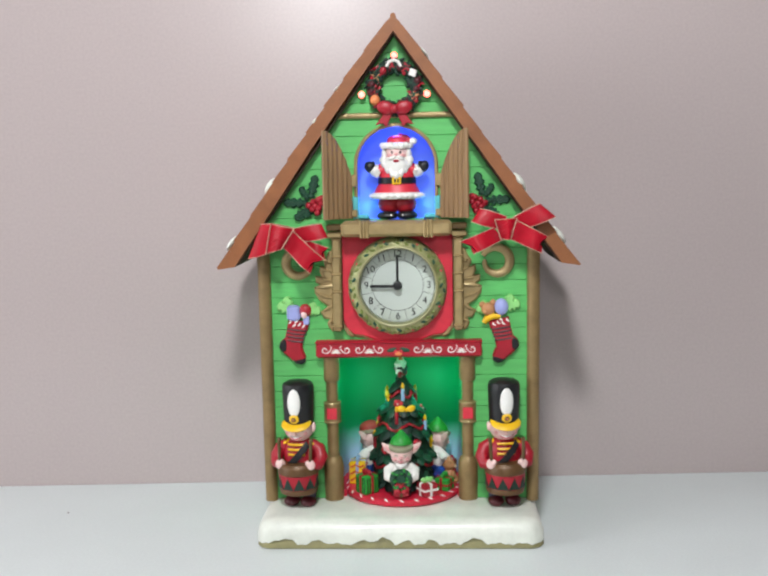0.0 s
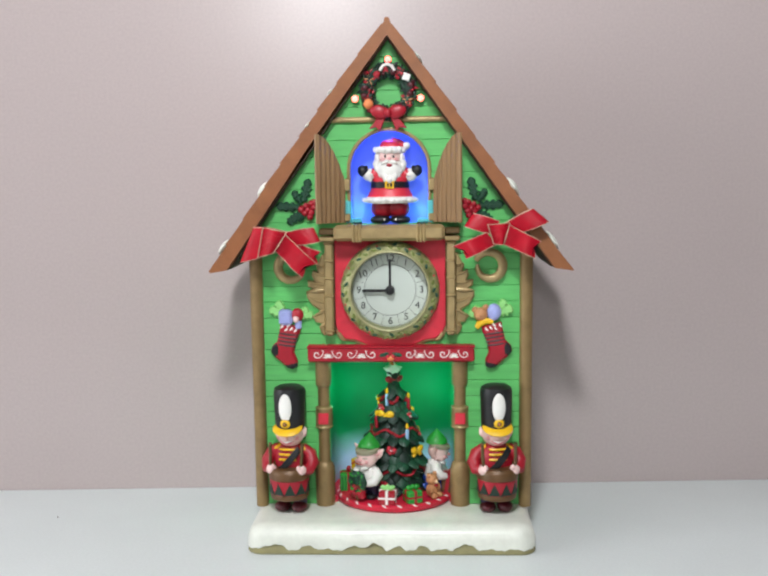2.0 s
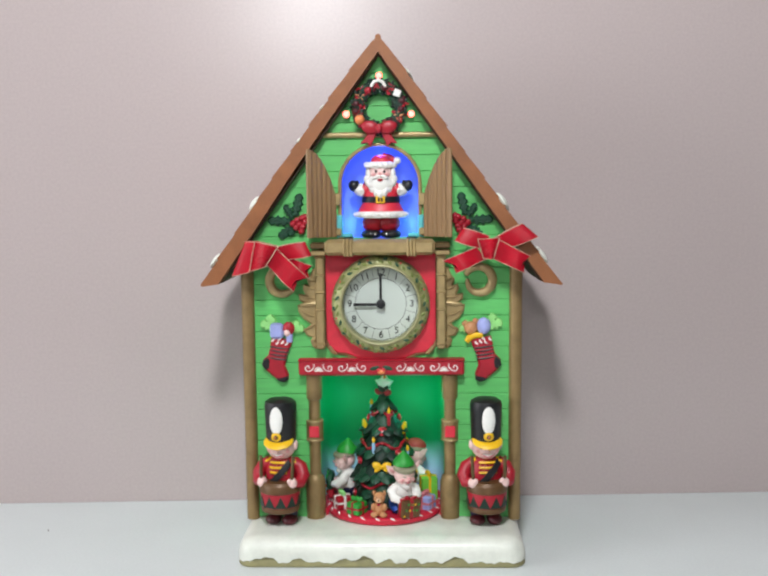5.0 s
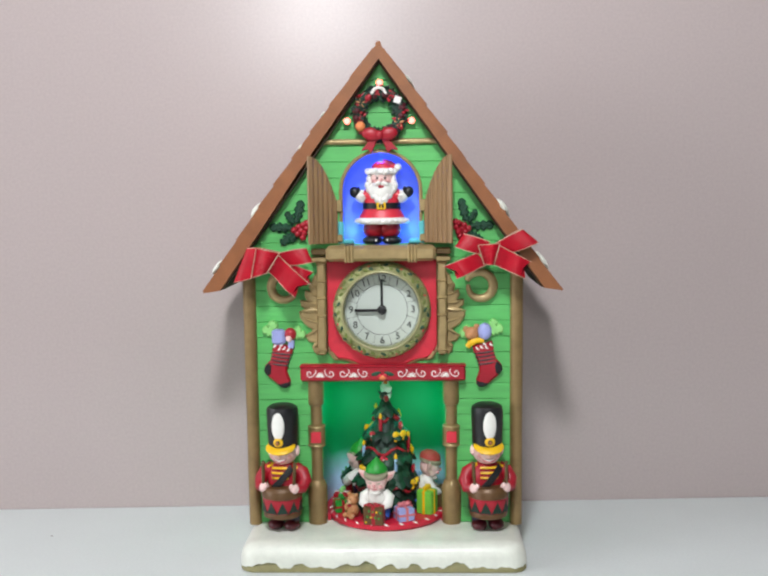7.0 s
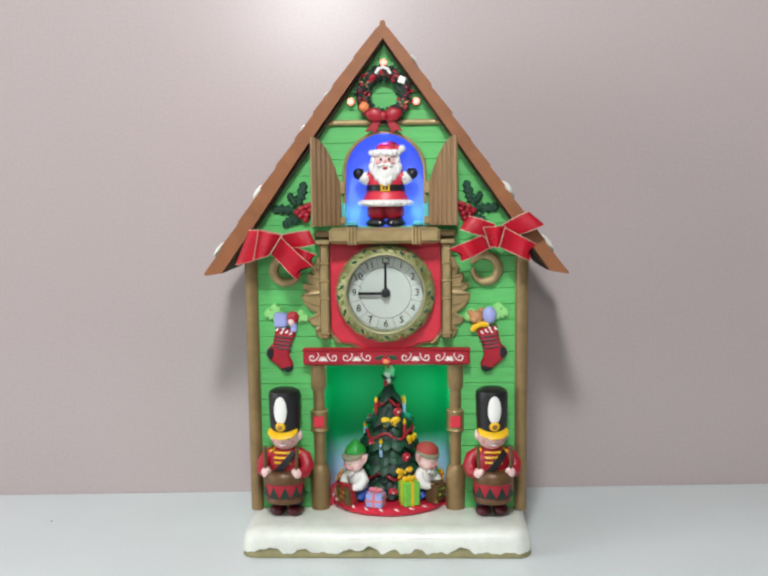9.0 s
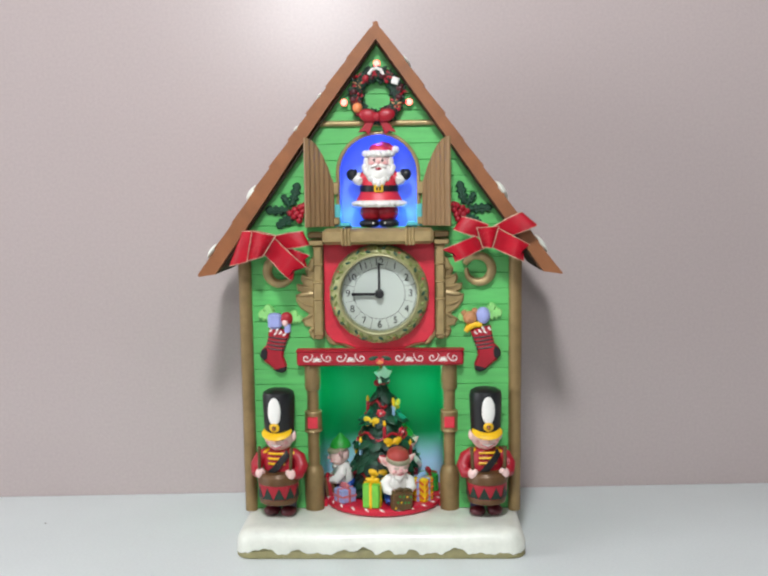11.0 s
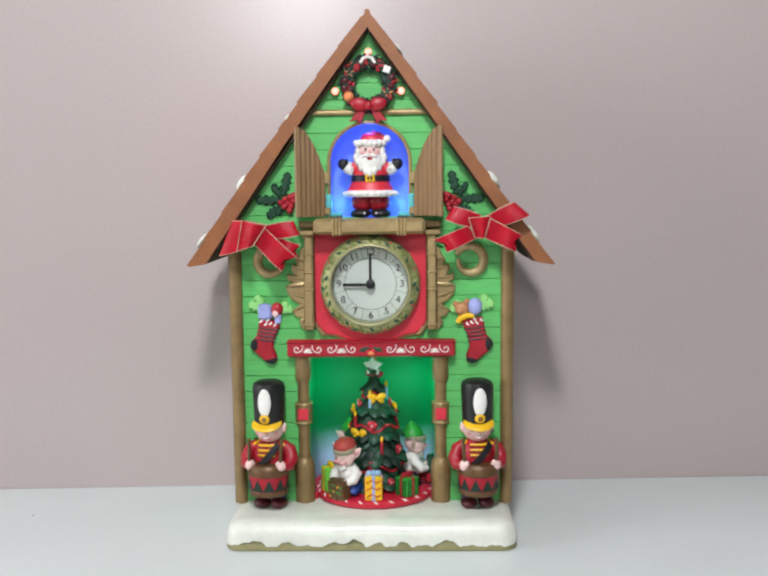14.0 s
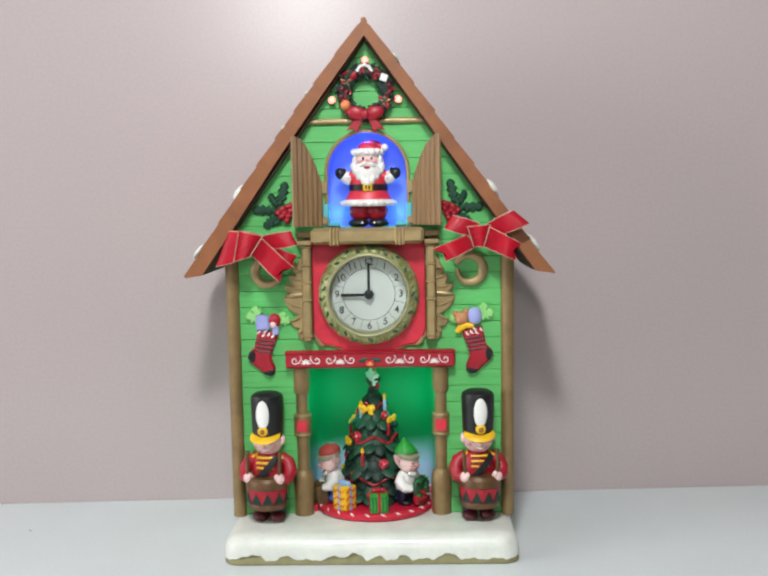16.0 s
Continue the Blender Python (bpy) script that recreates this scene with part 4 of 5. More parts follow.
ribbon_bow("ribbon_bow", [
    ("loop", [(85.7, 255.0), (82.6, 244.0), (65.7, 261.3), (58.5, 251.2)], -37, -34, 4.0, False),
    ("loop", [(89.3, 253.4), (94.3, 243.3), (111.6, 264.4), (123.9, 253.9)], -37, -35, 5.0, False),
    ("tail", [(75.5, 246.5), (84.1, 237.0), (49.1, 235.8), (59.8, 226.0)], -36, -37, 1.5, True),
    ("tail", [(93.1, 252.3), (88.4, 237.0), (117.6, 239.2), (112.9, 226.0)], -38, -39, 1.5, True),
    ("band", [(76.3, 252.8), (81.0, 237.4), (93.6, 253.9), (88.4, 237.0)], -39, -40, 2.0, False),
], (86.3, -24.0, 247.0, -10), "red satin bow with gold edges tied at the eave")


def leaf_outline(a, b, wide, spikes=4):
    """Spiky holly leaf from its base a to its tip b."""
    a, b = Vector(a), Vector(b)
    d = b - a
    n = Vector((-d.y, d.x)).normalized() * wide
    left, right = [], []
    for i in range(spikes):
        u0, u1 = (i + 0.45) / (spikes + 0.2), (i + 0.95) / (spikes + 0.2)
        w = math.sin(math.pi * (0.2 + 0.6 * u0))
        left += [a + d * u0 + n * w, a + d * u1 + n * 0.58 * w]
        right += [a + d * u0 - n * w, a + d * u1 - n * 0.58 * w]
    pts = [a] + left + [b] + right[::-1]
    return [(p.x, p.y) for p in pts]


def holly(s):
    t = thing("holly_sprig", "dark green holly sprig with red berries on the gable", "holly", "holly sprigs on the gable")
    for i, (a, b) in enumerate([[(-68.8, 270.5), (-64.1, 289.3)], [(-70.3, 266.6), (-90.8, 267.7)], [(-70.3, 262.7), (-81.5, 253.7)], [(-70.3, 269.7), (-76.8, 280.0)], [(-67.2, 263.5), (-73.4, 255.7)]]):
        a, b = (a[0] * -s, a[1]), (b[0] * -s, b[1])
        ob = part("leaf", Kit().prism(leaf_outline(a, b, 4.5 if i < 3 else 3.5), -2.4 - 0.4 * i, 0.4, LEAFG, 1.0), t)
        m = [(a[0] + (b[0] - a[0]) * u, -2.6 - 0.4 * i, a[1] + (b[1] - a[1]) * u) for u in (0.05, 0.5, 0.92)]
        part("vein", Kit().tube(m, [0.7, 0.6, 0.3], LEAFG, 5), ob)
    for x, z in [(-70.0, 265.0), (-66.5, 267.7), (-62.3, 269.5), (-64.8, 264.6), (-60.1, 266.4), (-62.0, 262.4), (-67.2, 262.1), (-63.2, 259.0), (-59.8, 270.5)]:
        part("berry", Kit().ball((x * -s, -4.0, z), (2.6, 2.6, 2.6), RED_D, n=12, rings=8), t)


holly(-1)
holly(1)


def stocking(s, toys):
    t = thing("stocking", "striped red knitted stocking full of toys on the wall", "stocking", "stockings on the wall")
    f = lambda pts: [(x * -s, z) for x, z in pts]
    sock = [(-88.9, 173.3), (-90.5, 165.2), (-92.0, 158.7), (-96.3, 154.5), (-97.3, 150.2), (-93.7, 145.6), (-89.1, 141.7), (-83.9, 137.2), (-79.3, 136.0), (-76.1, 138.1), (-75.8, 142.4), (-78.7, 149.6), (-77.4, 157.4), (-74.1, 164.6), (-72.4, 169.8), (-80.0, 171.8)]
    part("sock", Kit().prism(f(sock), -4.6, 0.3, RED_D, 1.6), t)
    part("heel", Kit().prism(f([(-92.0, 157.4), (-96.2, 154.5), (-97.1, 150.2), (-94.1, 146.4), (-91.0, 147.6), (-90.5, 153.5)]), -5.0, -1.0, BLACK, 0.8), t, "black heel")
    part("toe", Kit().prism(f([(-85.9, 139.1), (-83.7, 137.0), (-79.3, 136.0), (-76.1, 138.1), (-76.0, 141.5), (-80.0, 140.9)]), -5.0, -1.0, BLACK, 0.8), t, "black toe")
    for i in range(4):
        z = 155.6 + 3.0 * i
        x0, x1 = -91.6 + 0.45 * i, -77.4 + 0.95 * i
        part("stripe", Kit().tube([(x0 * -s, -4.0, z + 1.0), ((x0 + x1) / 2 * -s, -4.7, z - 0.2), (x1 * -s, -4.0, z - 1.0)], [0.7, 0.8, 0.7], INK, 6), t)
    for x, z in ((-88.0, 170.6), (-84.4, 168.2), (-80.4, 168.6), (-77.0, 167.4), (-82.6, 171.4)):
        k = Kit()
        k.ball((x * -s, -4.5, z), (1.7, 0.7, 0.8), WHITE, (0, 30 * s, 0), n=8, rings=5)
        k.ball(((x + 0.8) * -s, -4.5, z + 0.9), (0.7, 0.7, 1.3), WHITE, n=8, rings=5)
        part("knit_mark", k, t)
    for a, b, w in (((-84, 180), (-98, 185), 5.0), ((-86, 183), (-92, 191), 4.2), ((-74, 180), (-62.5, 180), 4.4), ((-73, 181), (-66.5, 185.5), 3.4)):
        part("leaf", Kit().prism(leaf_outline((a[0] * -s, a[1]), (b[0] * -s, b[1]), w), -3.4, 0.3, MINT, 0.8), t)
    if toys == "blocks":
        part("toy_block", Kit().box((-84.6, -3.4, 178.4), (11, 6.5, 13), LILAC, 2.0), t)
        part("toy_cap", Kit().ball((-75.0, -3.8, 180.4), (5.0, 3.8, 5.4), RED_D), t)
        part("toy_head", Kit().ball((-76.0, -6.2, 177.2), (2.6, 2.2, 3.0), SKIN), t)
        part("toy_block", Kit().box((-74.4, -3.6, 172.6), (5, 5, 8), LILAC, 1.2), t)
    else:
        part("toy_ball", Kit().ball((82.8, -3.6, 181.6), (5.8, 4.4, 7.0), LILAC), t)
        k = Kit().ball((72.4, -3.4, 180), (5.8, 4.0, 5.4), TAN)
        k.ball((67.8, -3.0, 183.4), (2.6, 2.0, 2.6), TAN).ball((76.2, -3.0, 185.2), (2.6, 2.0, 2.6), TAN).ball((70.4, -6.0, 178), (2.6, 2.2, 2.2), TAN)
        part("toy_bear", k, t)
        part("toy_horn", Kit().tube([(69, -3.5, 169), (71, -4, 172), (76, -4, 174.4), (82, -4, 174)], [2.2, 2.8, 2.6, 2.0], YELLOW, 9), t)


stocking(-1, "blocks")
stocking(1, "bear")


BULBS = []


def wreath():
    cz, R = 356.4, 17.0
    t = thing("wreath", "dark green wreath with ornaments and red bow on the gable", "wreath")
    k = Kit()
    ring = [(R * math.cos(2 * math.pi * i / 32), -4.0, cz + R * math.sin(2 * math.pi * i / 32)) for i in range(32)]
    k.tube(ring, 5.0, PINE, 10, True)
    rng = random.Random(5)
    for i in range(230):
        a = rng.uniform(0, 2 * math.pi)
        rr = R + rng.uniform(-5.8, 5.4)
        dep = -4.5 - 4.0 * math.sqrt(max(0, 1 - ((rr - R) / 5.6) ** 2))
        k.ball((rr * math.cos(a), dep, cz + rr * math.sin(a)), (rng.uniform(2.2, 3.2), 1.1, rng.uniform(0.9, 1.3)), PINE if i % 4 else (LEAFG if i % 8 else RED_D), (0, rng.uniform(0, 180), rng.uniform(-25, 25)), n=6, rings=4)
    part("greenery", k, t)
    for i in range(20):
        a = i * 2.399
        rr = R + 4.4 * math.sin(i * 1.7)
        part("berry", Kit().ball((rr * math.cos(a), -8.2, cz + rr * math.sin(a)), rng.uniform(1.1, 1.9), RED_D if i % 2 else BOOT, n=8, rings=6), t)
    for a, m in ((150, TAN), (-25, TAN), (200, RED_D), (95, RED_D), (60, RED_D)):
        k = Kit()
        c = (R * math.cos(radians(a)), -8.4, cz + R * math.sin(radians(a)))
        for j in range(5):
            b = radians(90 + 72 * j)
            k.ball((c[0] + 2.2 * math.cos(b), c[1], c[2] + 2.2 * math.sin(b)), (2.2, 0.9, 0.9), m, (0, -math.degrees(b), 0), n=6, rings=4)
        part("star_ornament", k, t)
    for a, r, m in ((172, 2.4, BOOT), (190, 2.2, BOOT), (14, 2.4, BOOT), (-6, 2.2, BOOT), (124, 2.6, RED_D), (74, 2.4, BOOT), (-48, 2.4, BOOT)):
        rr = R + 1.6 * math.sin(a)
        part("red_apple", Kit().ball((rr * math.cos(radians(a)), -8.6, cz + rr * math.sin(radians(a))), (r * 1.2, r * 0.8, r), m, (0, a, 0), n=12, rings=8), t)
    part("orange_ball", Kit().ball((-15.2, -9.0, cz - 9.8), 4.0, ORANGE), t, "shiny orange ball")
    k = Kit().prism([(14.6 + 3.9 * math.cos(radians(a)), cz + 10.6 + 3.9 * math.sin(radians(a))) for a in (25, 115, 205, 295)], -11.0, -6.5, WHITE, 0.6)
    part("gift", k, t, "white gift cube")
    k = Kit().tube([(-6, -9.2, cz + 15.6), (-3.6, -9.6, cz + 19.4), (0, -9.8, cz + 20.6), (3.4, -9.6, cz + 19.2), (5.2, -9.2, cz + 15.4)], 1.3, WHITE, 7)
    part("candy_cane", k, t, "white candy cane")
    k = Kit()
    for s in (-1, 1):
        k.ball((s * 6.8, -10.5, cz - 16.0), (7.4, 2.6, 5.2), RED_D, (0, s * -14, 0))
        k.prism([(s * 1, cz - 18), (s * 7, cz - 19), (s * 15, cz - 29), (s * 9.5, cz - 28), (s * 6.5, cz - 31)], -9.8, -6.8, RED_D, 0.6)
    k.ball((0, -12, cz - 17.0), (3.0, 2.2, 3.6), RED_D)
    part("bow", k, t, "red bow")
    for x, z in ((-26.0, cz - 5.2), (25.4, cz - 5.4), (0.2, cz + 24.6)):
        # green cup added to hide the glow while the lit half faces back
        part("bulb_shield", Kit().lathe([(1.2, 0), (3.1, 0.2), (3.1, 5.2), (2.85, 5.2), (2.75, 0.8), (0.3, 0.6)], (x, 0.2, z), GREEN, 16, "y"), t)
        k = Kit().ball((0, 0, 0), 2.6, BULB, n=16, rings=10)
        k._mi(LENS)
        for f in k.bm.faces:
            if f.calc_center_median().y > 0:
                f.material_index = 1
        b = part("bulb", k, t, "small warm bulb, lit on one half, turned in place of blinking")
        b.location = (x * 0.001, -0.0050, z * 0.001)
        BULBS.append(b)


wreath()


# ---- the turning tree ----
carousel = thing("carousel", "red turntable with a trimmed tree, elves and gifts", "turntable", place=(0.0008, 0.0235, 0.0224))
TOP = 6.0


def gift(r, deg, size, m, rm, turn=0, bow=None, stripes=None, lines=None):
    """Wrapped box on the turntable; stripes: slanting bars of that paint, lines: thin painted strokes."""
    a = radians(deg)
    x, y = r * math.sin(a), -r * math.cos(a)
    w, h = size
    g = part("gift_box", Kit().box((x, y, TOP + h / 2), (w, w, h), m, 0.8, deg + turn), carousel, "wrapped gift")
    t = radians(deg + turn)
    local = lambda px, py, z: (x + px * math.cos(t) - py * math.sin(t), y + px * math.sin(t) + py * math.cos(t), TOP + z)
    faces = ((0, 1), (1, 0), (0, -1), (-1, 0))
    for fx, fy in faces:
        spot = lambda u, z: local((fx * w / 2 if fx else u), (fy * w / 2 if fy else u), z)
        if stripes:
            for c in range(3):
                z0 = h * (0.16 + 0.3 * c)
                part("stripe", Kit().tube([spot(-w * 0.42, z0), spot(-w * 0.12, z0 + h * 0.13), spot(w * 0.2, z0 + h * 0.02), spot(w * 0.42, z0 + h * 0.12)], 1.1, stripes, 5, flat=0.5), g)
        if lines:
            for c in range(5):
                u = w * (-0.38 + 0.19 * c)
                part("line", Kit().tube([spot(u, h * 0.1), spot(u + 0.5, h * 0.5), spot(u - 0.3, h * 0.9)], 0.4, lines, 4), g)
    part("ribbon", Kit().box((x, y, TOP + h / 2 + 0.2), (w * 0.17, w + 0.8, h + 0.6), rm, 0.2, deg + turn), g)
    part("ribbon", Kit().box((x, y, TOP + h / 2 + 0.2), (w + 0.8, w * 0.17, h + 0.6), rm, 0.2, deg + turn), g)
    if h < 13:
        part("ribbon", Kit().box((x, y, TOP + h / 2), (w + 0.8, w + 0.8, h * 0.16), rm, 0.2, deg + turn), g)
    if bow:
        k = Kit()
        for s in (-1, 1):
            k.ball((x + s * 2.8 * math.cos(a), y + s * 2.8 * math.sin(a), TOP + h + 1.8), (3.4, 2.0, 2.2), bow, (0, s * -20, deg), n=10, rings=6)
        k.ball((x, y, TOP + h + 2.4), (2.0, 1.9, 2.4), bow, n=8, rings=6)
        part("bow", k, g)


def elf_mesh(hat, kneels, load):
    """Pointed-eared helper in a white shirt that faces -y; it stands with a wreath or kneels behind a box."""
    k = Kit()
    up = 0.0 if kneels else 1.5
    if kneels:
        for s in (-1, 1):
            k.tube([(s * 5.4, 4, 7), (s * 7.6, -5, 6.0), (s * 7.8, -7.5, 3.4)], [4.6, 4.4, 3.6], BLUE, 12)
            k.tube([(s * 7.0, -5, 3.4), (s * 6.4, 4, 3.0), (s * 6.0, 9, 2.8)], [3.2, 3.0, 2.4], BLUE, 10)
            k.ball((s * 6.0, 10.5, 3.0), (2.6, 3.8, 2.8), BLACK, n=10, rings=6)
    else:
        for s in (-1, 1):
            k.lathe([(3.8, 2), (4.2, 8), (4.6, 14)], (s * 4.4, 0, 0), NAVY, 12)
            k.ball((s * 4.8, -3.0, 2.4), (3.9, 6.0, 2.6), BLACK, n=12, rings=7)
    k.ball((0, 1, 10 + up), (8.2, 7.6, 6.4), BLUE if kneels else NAVY)
    k.lathe([(8.0, 10), (9.4, 14), (9.2, 20), (7.0, 26), (4, 28.5)], (0, 0, up), WHITE, 18, sy=0.85)
    for s in (-1, 1):
        k.tube([(s * 6.6, 0, 24 + up), (s * 11.2, -2.0, 20.5 + up), (s * 11.0, -7.5, 16.5 + up), (s * 7.2, -11.5, 15.5 + up)], [3.6, 4.6, 4.3, 3.2], WHITE, 12)
        k.lathe([(2.8, 0), (3.2, 1.0), (2.8, 2.0)], (s * 7.0, -12.0, 14.6 + up), WHITE, 10)
        k.ball((s * 6.2, -13.2, 15.6 + up), 2.5, SKIN, n=10, rings=7)
        # tall pointed ear with a folded inside
        k.lathe([(2.6, -1.0), (3.5, 2.0), (2.9, 5.6), (0.5, 11.0)], (s * 8.6, 1.0, 36.5 + up), SKIN, 12, sy=0.45, turn=(0, s * 47, 0))
        k.ball((s * 12.0, -0.4, 39.2 + up), (1.3, 0.8, 3.4), BLUSH, (0, s * 47, 0), n=8, rings=6)
    k.tube([(-4, -6.4, 27.6 + up), (0, -8.0, 25.6 + up), (4, -6.4, 27.6 + up)], [2.0, 2.4, 2.0], WHITE, 8)
    hz = 36.0 + up
    k.ball((0, -1.5, hz), (9.6, 9.2, 8.6), SKIN, n=18, rings=12)
    k.ball((0, -3.0, hz - 4.0), (8.6, 7.4, 5.4), SKIN, n=16, rings=9)
    k.ball((0, -11.2, hz - 1.8), (1.7, 1.6, 1.5), BLUSH, n=8, rings=6)
    for s in (-1, 1):
        k.tube([(s * 2.2, -10.5, hz + 0.4), (s * 3.9, -10.1, hz - 0.2), (s * 5.6, -9.0, hz + 0.5)], [0.25, 0.45, 0.25], GREYB, 5)
        k.ball((s * 5.0, -8.8, hz - 3.4), (2.2, 1.4, 1.7), BLUSH, n=8, rings=6)
    k.tube([(-2.8, -10.2, hz - 4.6), (0, -10.8, hz - 5.4), (2.8, -10.2, hz - 4.6)], [0.25, 0.6, 0.25], PINK, 6)
    # felt brim and pointed cap
    k.lathe([(9.0, 3.6), (10.4, 4.2), (10.5, 7.0), (9.2, 8.0)], (0, -0.5, hz), GREYB, 20, turn=(8, 0, 0))
    if hat is HATR:
        k.lathe([(9.7, 7.2), (9.9, 9.4), (8.4, 12.4), (5.0, 14.6), (1.0, 15.4)], (0, 0, hz), hat, 20, turn=(4, 0, 0))
    else:
        k.lathe([(9.7, 7.2), (9.5, 9.0), (7.8, 12.2), (4.8, 15.2), (2.6, 17.6), (0.6, 19.6)], (0, 0, hz), hat, 20, turn=(-8, 0, 0))
    if load == "wreath":
        ring = [(7.4 * math.cos(2 * math.pi * i / 14), -15.5 - 0.8 * math.sin(i * 2.0), 18.5 + 7.0 * math.sin(2 * math.pi * i / 14)) for i in range(14)]
        k.tube(ring, 2.6, LEAFG, 8, True)
        for i in range(22):
            a = i * 2.399
            r = 7.2 + 1.8 * math.sin(i * 1.3)
            k.ball((r * math.cos(a), -17.6, 18.5 + r * math.sin(a)), (2.0, 0.9, 1.0), HATG if i % 3 else PINE, (0, 40 * i, 0), n=6, rings=4)
        k.ball((0, -15.0, 18.5), (6.4, 2.0, 6.0), LEAFG, n=12, rings=8)
        k.box((0, -15.0, 9.6), (13, 5, 12), RED_D, 1.0)
        k.box((0, -15.0, 9.6), (2.4, 5.8, 12.6), DRUMB, 0.3)
        for s in (-1, 1):
            k.ball((s * 2.8, -18.6, 9.0), (3.0, 1.3, 2.0), RED_D, (0, s * -20, 0), n=8, rings=6)
        k.ball((0, -19.2, 13.6), 1.8, RED_D, n=8, rings=6)
    else:
        k.box((0, -14.5, 9.4), (17.5, 10.5, 16.5), DRUMB, 1.0)
        k.box((0, -14.5, 9.4), (3.2, 11.2, 17.0), load, 0.3)
        k.box((0, -14.5, 9.4), (18.2, 3.2, 17.0), load, 0.3)
        for i in range(9):
            k.ball((-6.6 + 1.65 * i, -19.9, 4 + (i * 5.3) % 11.0), (1.1, 0.6, 1.1), YELLOW if i % 3 == 0 else HATG, n=6, rings=5)
        for s in (-1, 1):
            k.ball((s * 3.2, -15.5, 18.2), (3.4, 2.0, 1.9), load, (0, s * -16, 0), n=8, rings=6)
    return k.mesh("elf_figurine")


def rosette(k, c, out, size=3.6):
    """Red painted flower: five petals round a pale heart; out points away from the tree."""
    side = Vector((-out.y, out.x, 0)).normalized()
    up = Vector((0, 0, 1))
    az = math.degrees(math.atan2(out.x, -out.y))
    for j in range(6):
        a = radians(60 * j + 12)
        p = c + (side * math.cos(a) + up * math.sin(a)) * size * 0.62
        k.ball(p, (size * 0.52, 1.1, size * 0.46), RED_D if j % 2 else RED, (0, 0, az), n=8, rings=6)
    k.ball(c + out * 0.8, size * 0.36, PINK, n=8, rings=6)
    k.ball(c + out * 1.7, size * 0.17, WHITE, n=6, rings=5)


def build_carousel():
    R = 48.4
    part("platform", Kit().lathe([(R - 1.6, 0.2), (R, 1.4), (R, 4.4), (R - 1.4, TOP - 0.2), (R - 3.0, TOP), (2, TOP)], (0, 0, 0), ROSE, 64), carousel, "red round platform")
    for i in range(24):
        a0 = i * 15.0
        q = lambda d, r, z: (r * math.sin(radians(a0 + d)), -r * math.cos(radians(a0 + d)), z)
        k = Kit().tube([q(-2.6, R - 2.4, TOP - 0.1), q(-0.2, R - 1.1, TOP - 0.6), q(2.6, R - 0.4, TOP - 1.8)], [0.4, 0.9, 0.4], WHITE, 6)
        part("candy_dash", k, carousel, "white painted dash")
    # tree: a core under overlapping drooping scales in tiers
    rng = random.Random(11)
    rad = lambda z: float(np.interp(z, (8, 24, 45, 66, 78, 90, 97, 104), (22, 23, 20, 15, 10, 4.4, 2.0, 0.8)))
    k = Kit().lathe([(18, 5.5), (19.5, 14), (17, 40), (12.0, 66), (7.4, 80), (2.4, 95), (1.2, 104)], (0, 0, 0), PINE, 24)
    z, tier = 9.0, 0
    while z < 101:
        # every fourth tier stands out and overhangs the one below
        r = rad(z) + (2.2 if tier % 3 == 0 else -1.0 if tier % 3 == 2 else 0.4)
        n = max(5, int(2 * math.pi * r / 9.0))
        for j in range(n):
            a = 2 * math.pi * (j + 0.5 * (tier % 2) + rng.uniform(-0.12, 0.12)) / n
            s = (0.62 + 0.38 * min(1.0, r / 20)) * rng.uniform(0.9, 1.12)
            droop = rng.uniform(94, 116) if tier % 3 == 0 else rng.uniform(112, 132)
            # pointed scale: widest near its root, its tip hangs down and out
            k.lathe([(0.6, -7.0), (4.4, -5.0), (5.9, -1.0), (5.6, 3.0), (4.0, 6.4), (1.8, 8.4), (0.4, 9.2)], ((r - 2.4) * math.cos(a), (r - 2.4) * math.sin(a), z + 3.0 + rng.uniform(-0.9, 0.9)),
                    PINE if rng.random() < 0.62 else LEAFG, 7, sx=0.42 * s, sy=s, turn=(rng.uniform(-9, 9), droop + 20, math.degrees(a)))
        z += 7.2 - 1.6 * z / 100
        tier += 1
    tree = part("tree", k, carousel, "dark green tree of overlapping drooping scales")
    for z0, lobes in ((84, 4), (58, 5), (26, 6)):
        pts = []
        for i in range(60):
            a = 2 * math.pi * i / 60
            z = z0 + 2.6 * math.sin(a * lobes + z0)
            pts.append(((rad(z) + 2.3 + 0.8 * math.sin(a * 17)) * math.cos(a), (rad(z) + 2.3 + 0.8 * math.sin(a * 17)) * math.sin(a), z))
        part("garland", Kit().tube(pts, 1.15, RED_D, 6, True), tree, "dark red garland")
    out = lambda deg: Vector((math.sin(radians(deg)), -math.cos(radians(deg)), 0))
    at = lambda z, deg, o=2.4: out(deg) * (rad(z) + o) + Vector((0, 0, z))
    for z, deg, m in ((84, 8, CANDLE), (56, 72, CANDLE), (79, 116, RED_D), (47, 156, CANDLE), (62, 215, RED_D), (79, 255, CANDLE), (43, 284, RED_D), (66, 348, RED_D)):
        c = at(z, deg, 3.2)
        cd = part("candle", Kit().lathe([(1.2, -5), (1.5, -4.4), (1.5, 4.4), (1.1, 5.2)], c, m, 10), tree, "small %s candle" % ("blue" if m is CANDLE else "red"))
        part("flame", Kit().lathe([(0.5, 5.0), (1.5, 6.6), (1.3, 8.2), (0.3, 10.2)], c, YELLOW, 8), cd, "yellow painted flame")
    for z, deg in ((72, 15), (42, 92), (70, 178), (29, 201), (54, 233), (82, 280)):
        k = Kit()
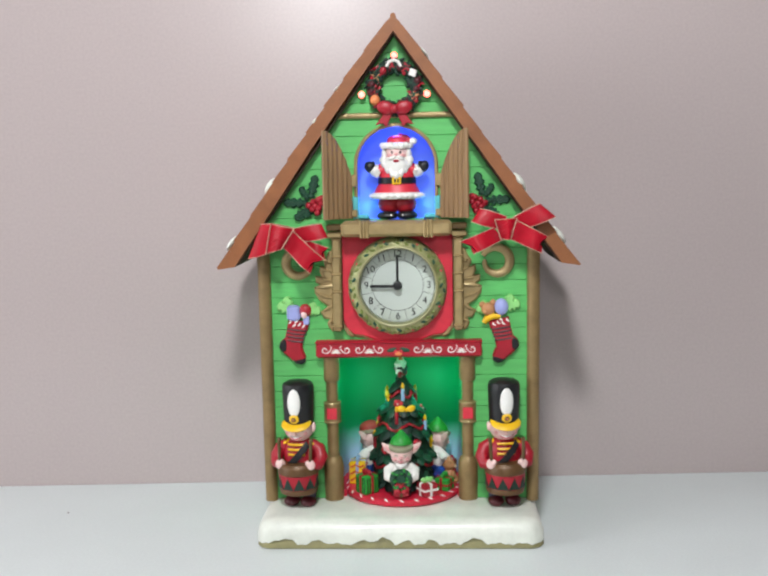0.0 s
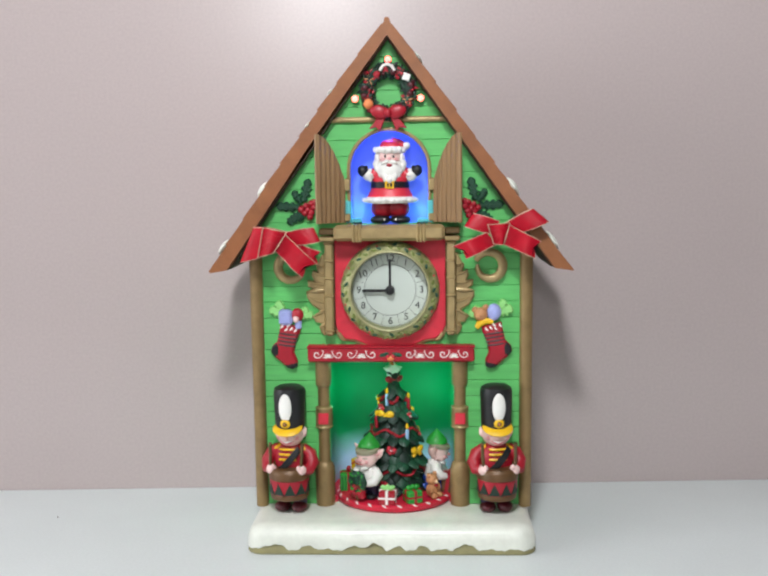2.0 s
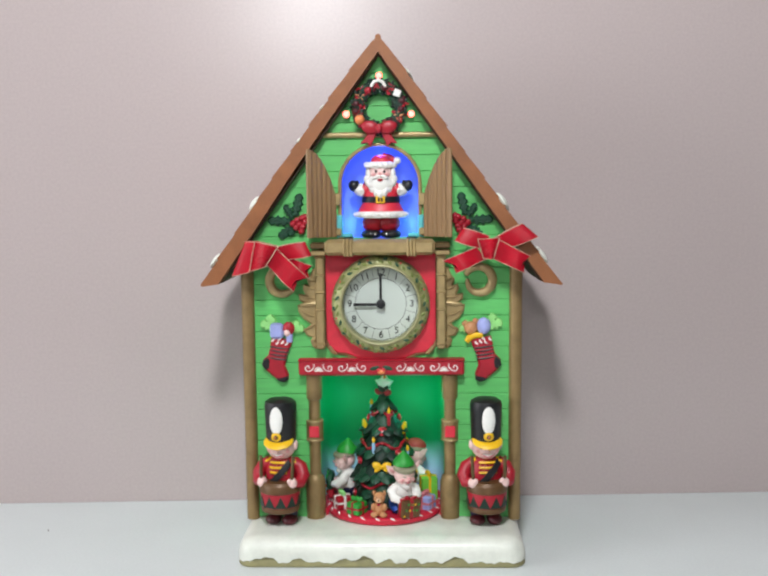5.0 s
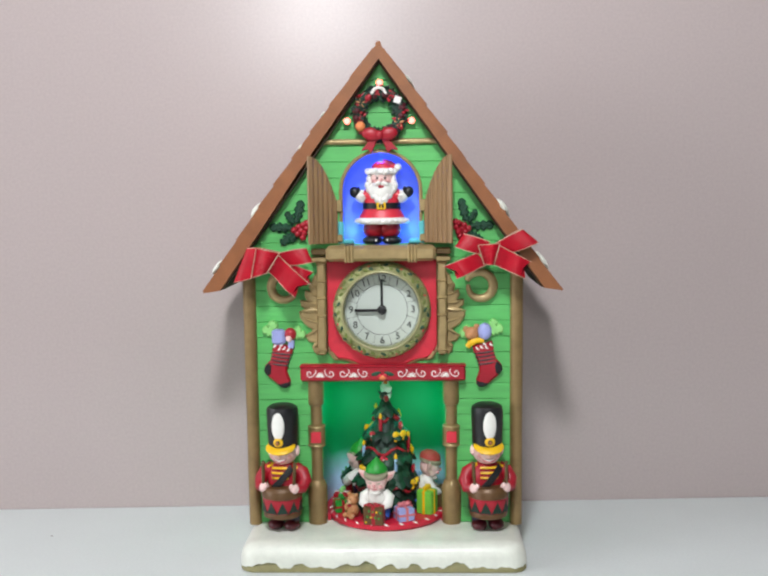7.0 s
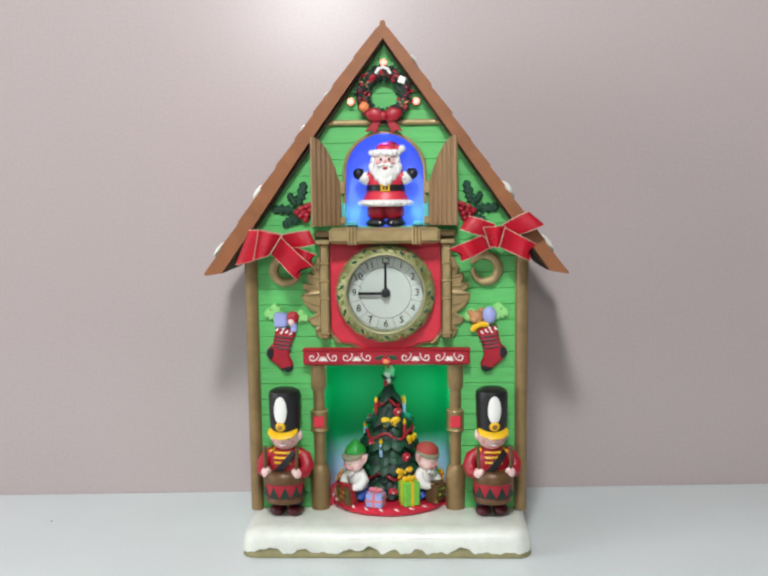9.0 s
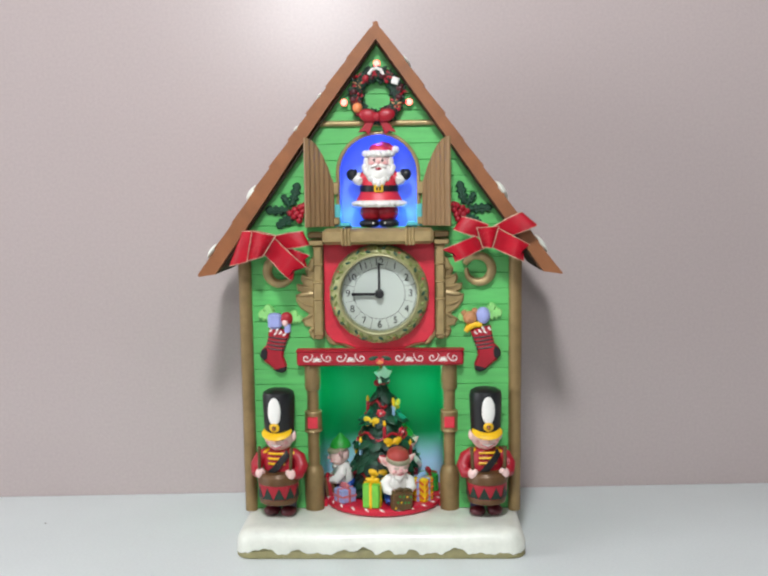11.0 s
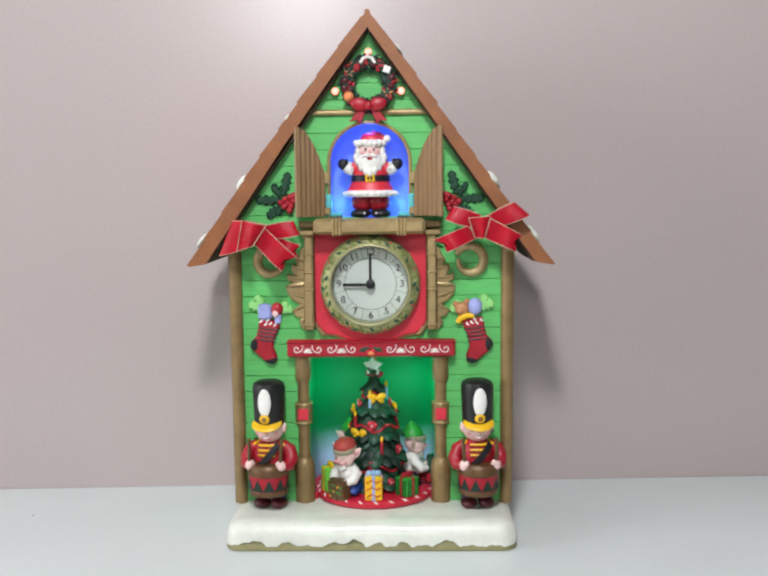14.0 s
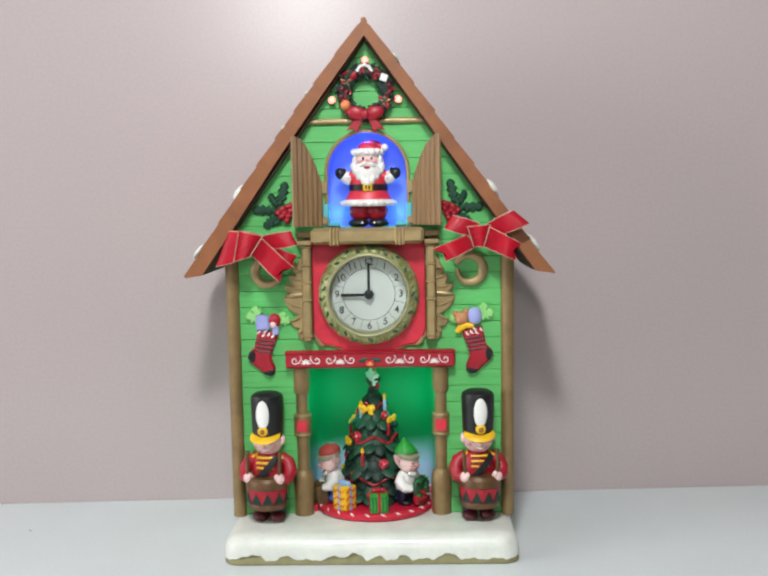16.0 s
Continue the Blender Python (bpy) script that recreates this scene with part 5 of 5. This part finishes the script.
        c, ux = at(z, deg, 3.8), Vector((math.cos(radians(deg)), math.sin(radians(deg)), 0))
        for s in (-1, 1):
            k.ball(c + ux * s * 3.9 + Vector((0, 0, 1.2)), (4.2, 1.8, 3.0), YELLOW, (0, -s * 20, deg), n=10, rings=7)
            k.ball(c + ux * s * 3.5 - Vector((0, 0, 2.3)), (3.1, 1.4, 1.8), YELLOW, (0, s * 32, deg), n=8, rings=5)
        k.ball(c + out(deg) * 0.8, 1.6, YELLOW, n=8, rings=6)
        part("yellow_bow", k, tree, "yellow bow")
    for z, deg, size in ((70, 93, 3.8), (45, 34, 3.9), (77, 349, 3.7), (77, 205, 3.6), (61, 264, 3.9), (40, 326, 3.9), (29, 265, 4.0), (14, 300, 3.6), (13, 180, 3.8), (41, 210, 3.6), (24, 120, 3.4), (16, 20, 3.4), (52, 130, 3.2)):
        k = Kit()
        rosette(k, at(z, deg, 3.0), out(deg), size)
        part("rosette", k, tree, "red painted flower")
    # star on the top
    k = Kit()
    o = [(r * math.sin(radians(36 * i)), 107.0 + r * math.cos(radians(36 * i))) for i, r in enumerate([8.4, 5.0] * 5)]
    k.prism(o, -2.8, 2.8, SILVER, 1.6)
    part("star", k, tree, "frosted pale star").rotation_euler = (0, 0, radians(67))
    part("star_tip", Kit().lathe([(2.8, 0), (2.4, 2.2), (0.6, 5.0)], (0, 0, 110.5), ORANGE, 12), tree, "orange tip")
    k = Kit().lathe([(2.0, 0), (3.6, 1.0), (3.2, 3.2), (1.4, 4.0)], (0, 0, 98.0), RED_D, 14)
    turn = Euler((0, 0, radians(67))).to_matrix()
    for s in (-1, 1):
        k.ball(turn @ Vector((s * 4.4, -1.2, 100.0)), (4.0, 2.0, 2.8), RED_D, (0, -s * 14, 67), n=10, rings=7)
    part("star_bow", k, tree, "dark red bow")
    # figurines and gifts round the tree
    for deg, hat, kneels, load, nm in ((0, HATG, False, "wreath", "green"), (123, HATG, True, RED_D, "green"), (230, HATR, True, GOLD_D, "red")):
        ob = new("elf_figurine", elf_mesh(hat, kneels, load))
        ob.parent = carousel
        a = radians(deg)
        ob.matrix_basis = pose(0.0305 * math.sin(a), -0.0305 * math.cos(a), 0.001 * TOP + (0.0008 if kneels else 0), 9 if kneels else 3, 0, deg) @ Matrix.Scale(0.93 if kneels else 0.95, 4)
        tagged(ob, "white-shirted elf figurine in a %s hat" % nm)
    gift(39, 32, (13, 10.5), RED_D, WHITE, bow=MINT)
    gift(39.5, 62, (12.5, 10), HATG, RED_D, bow=HATG)
    gift(39, 157, (13.5, 11), LILAC, PINK, bow=PINK)
    gift(38, 198, (13.5, 19.5), GIFTG, YELLOW, bow=YELLOW)
    gift(38, 268, (13.5, 19), YELLOW, LILAC, bow=CANDLE, stripes=TANGERINE)
    gift(38.5, 312, (14, 15), HATG, RED_D, bow=RED_D, lines=PINE)
    a = radians(91)
    c = Vector((39.5 * math.sin(a), -39.5 * math.cos(a), TOP))
    f = Vector((math.sin(a), -math.cos(a), 0))
    k = Kit().ball(c + Vector((0, 0, 6)), (5, 5, 6), TAN).ball(c + Vector((0, 0, 15)), (5.2, 4.8, 4.8), TAN)
    k.ball(c + f * 4.4 + Vector((0, 0, 13.8)), (2.2, 2.2, 1.8), CREAM)
    k.ball(c + f * 6.4 + Vector((0, 0, 14.4)), 0.7, BLACK, n=6, rings=5)
    g = Vector((-f.y, f.x, 0))
    for s in (-1, 1):
        k.ball(c + g * s * 4.2 + Vector((0, 0, 19.0)), (2.1, 1.6, 2.1), TAN, n=8, rings=6)
        k.ball(c + g * s * 1.8 + f * 4.2 + Vector((0, 0, 16.2)), 0.6, BLACK, n=6, rings=5)
        k.ball(c + g * s * 4.6 + f * 3 + Vector((0, 0, 8)), (2, 2, 3.4), TAN, n=8, rings=6)
        k.ball(c + g * s * 3.6 + f * 5 + Vector((0, 0, 2.4)), (2.5, 3.2, 2.4), TAN, n=8, rings=6)
    k.ball(c + f * 4.4 + Vector((0, 0, 10.6)), (1.6, 1.6, 1.2), RED_D, n=8, rings=5)
    part("teddy_bear", k, carousel, "small brown teddy bear")


build_carousel()


def motions():
    walk(carousel, [(i * 0.5, pose(0.0008, 0.0235, 0.0224, 0, 0, -19.1 * i * 0.5)) for i in range(33)])
    # bulbs turn once a second instead of blinking, lit half frontmost on full seconds
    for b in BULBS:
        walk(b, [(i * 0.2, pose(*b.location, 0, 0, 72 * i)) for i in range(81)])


motions()
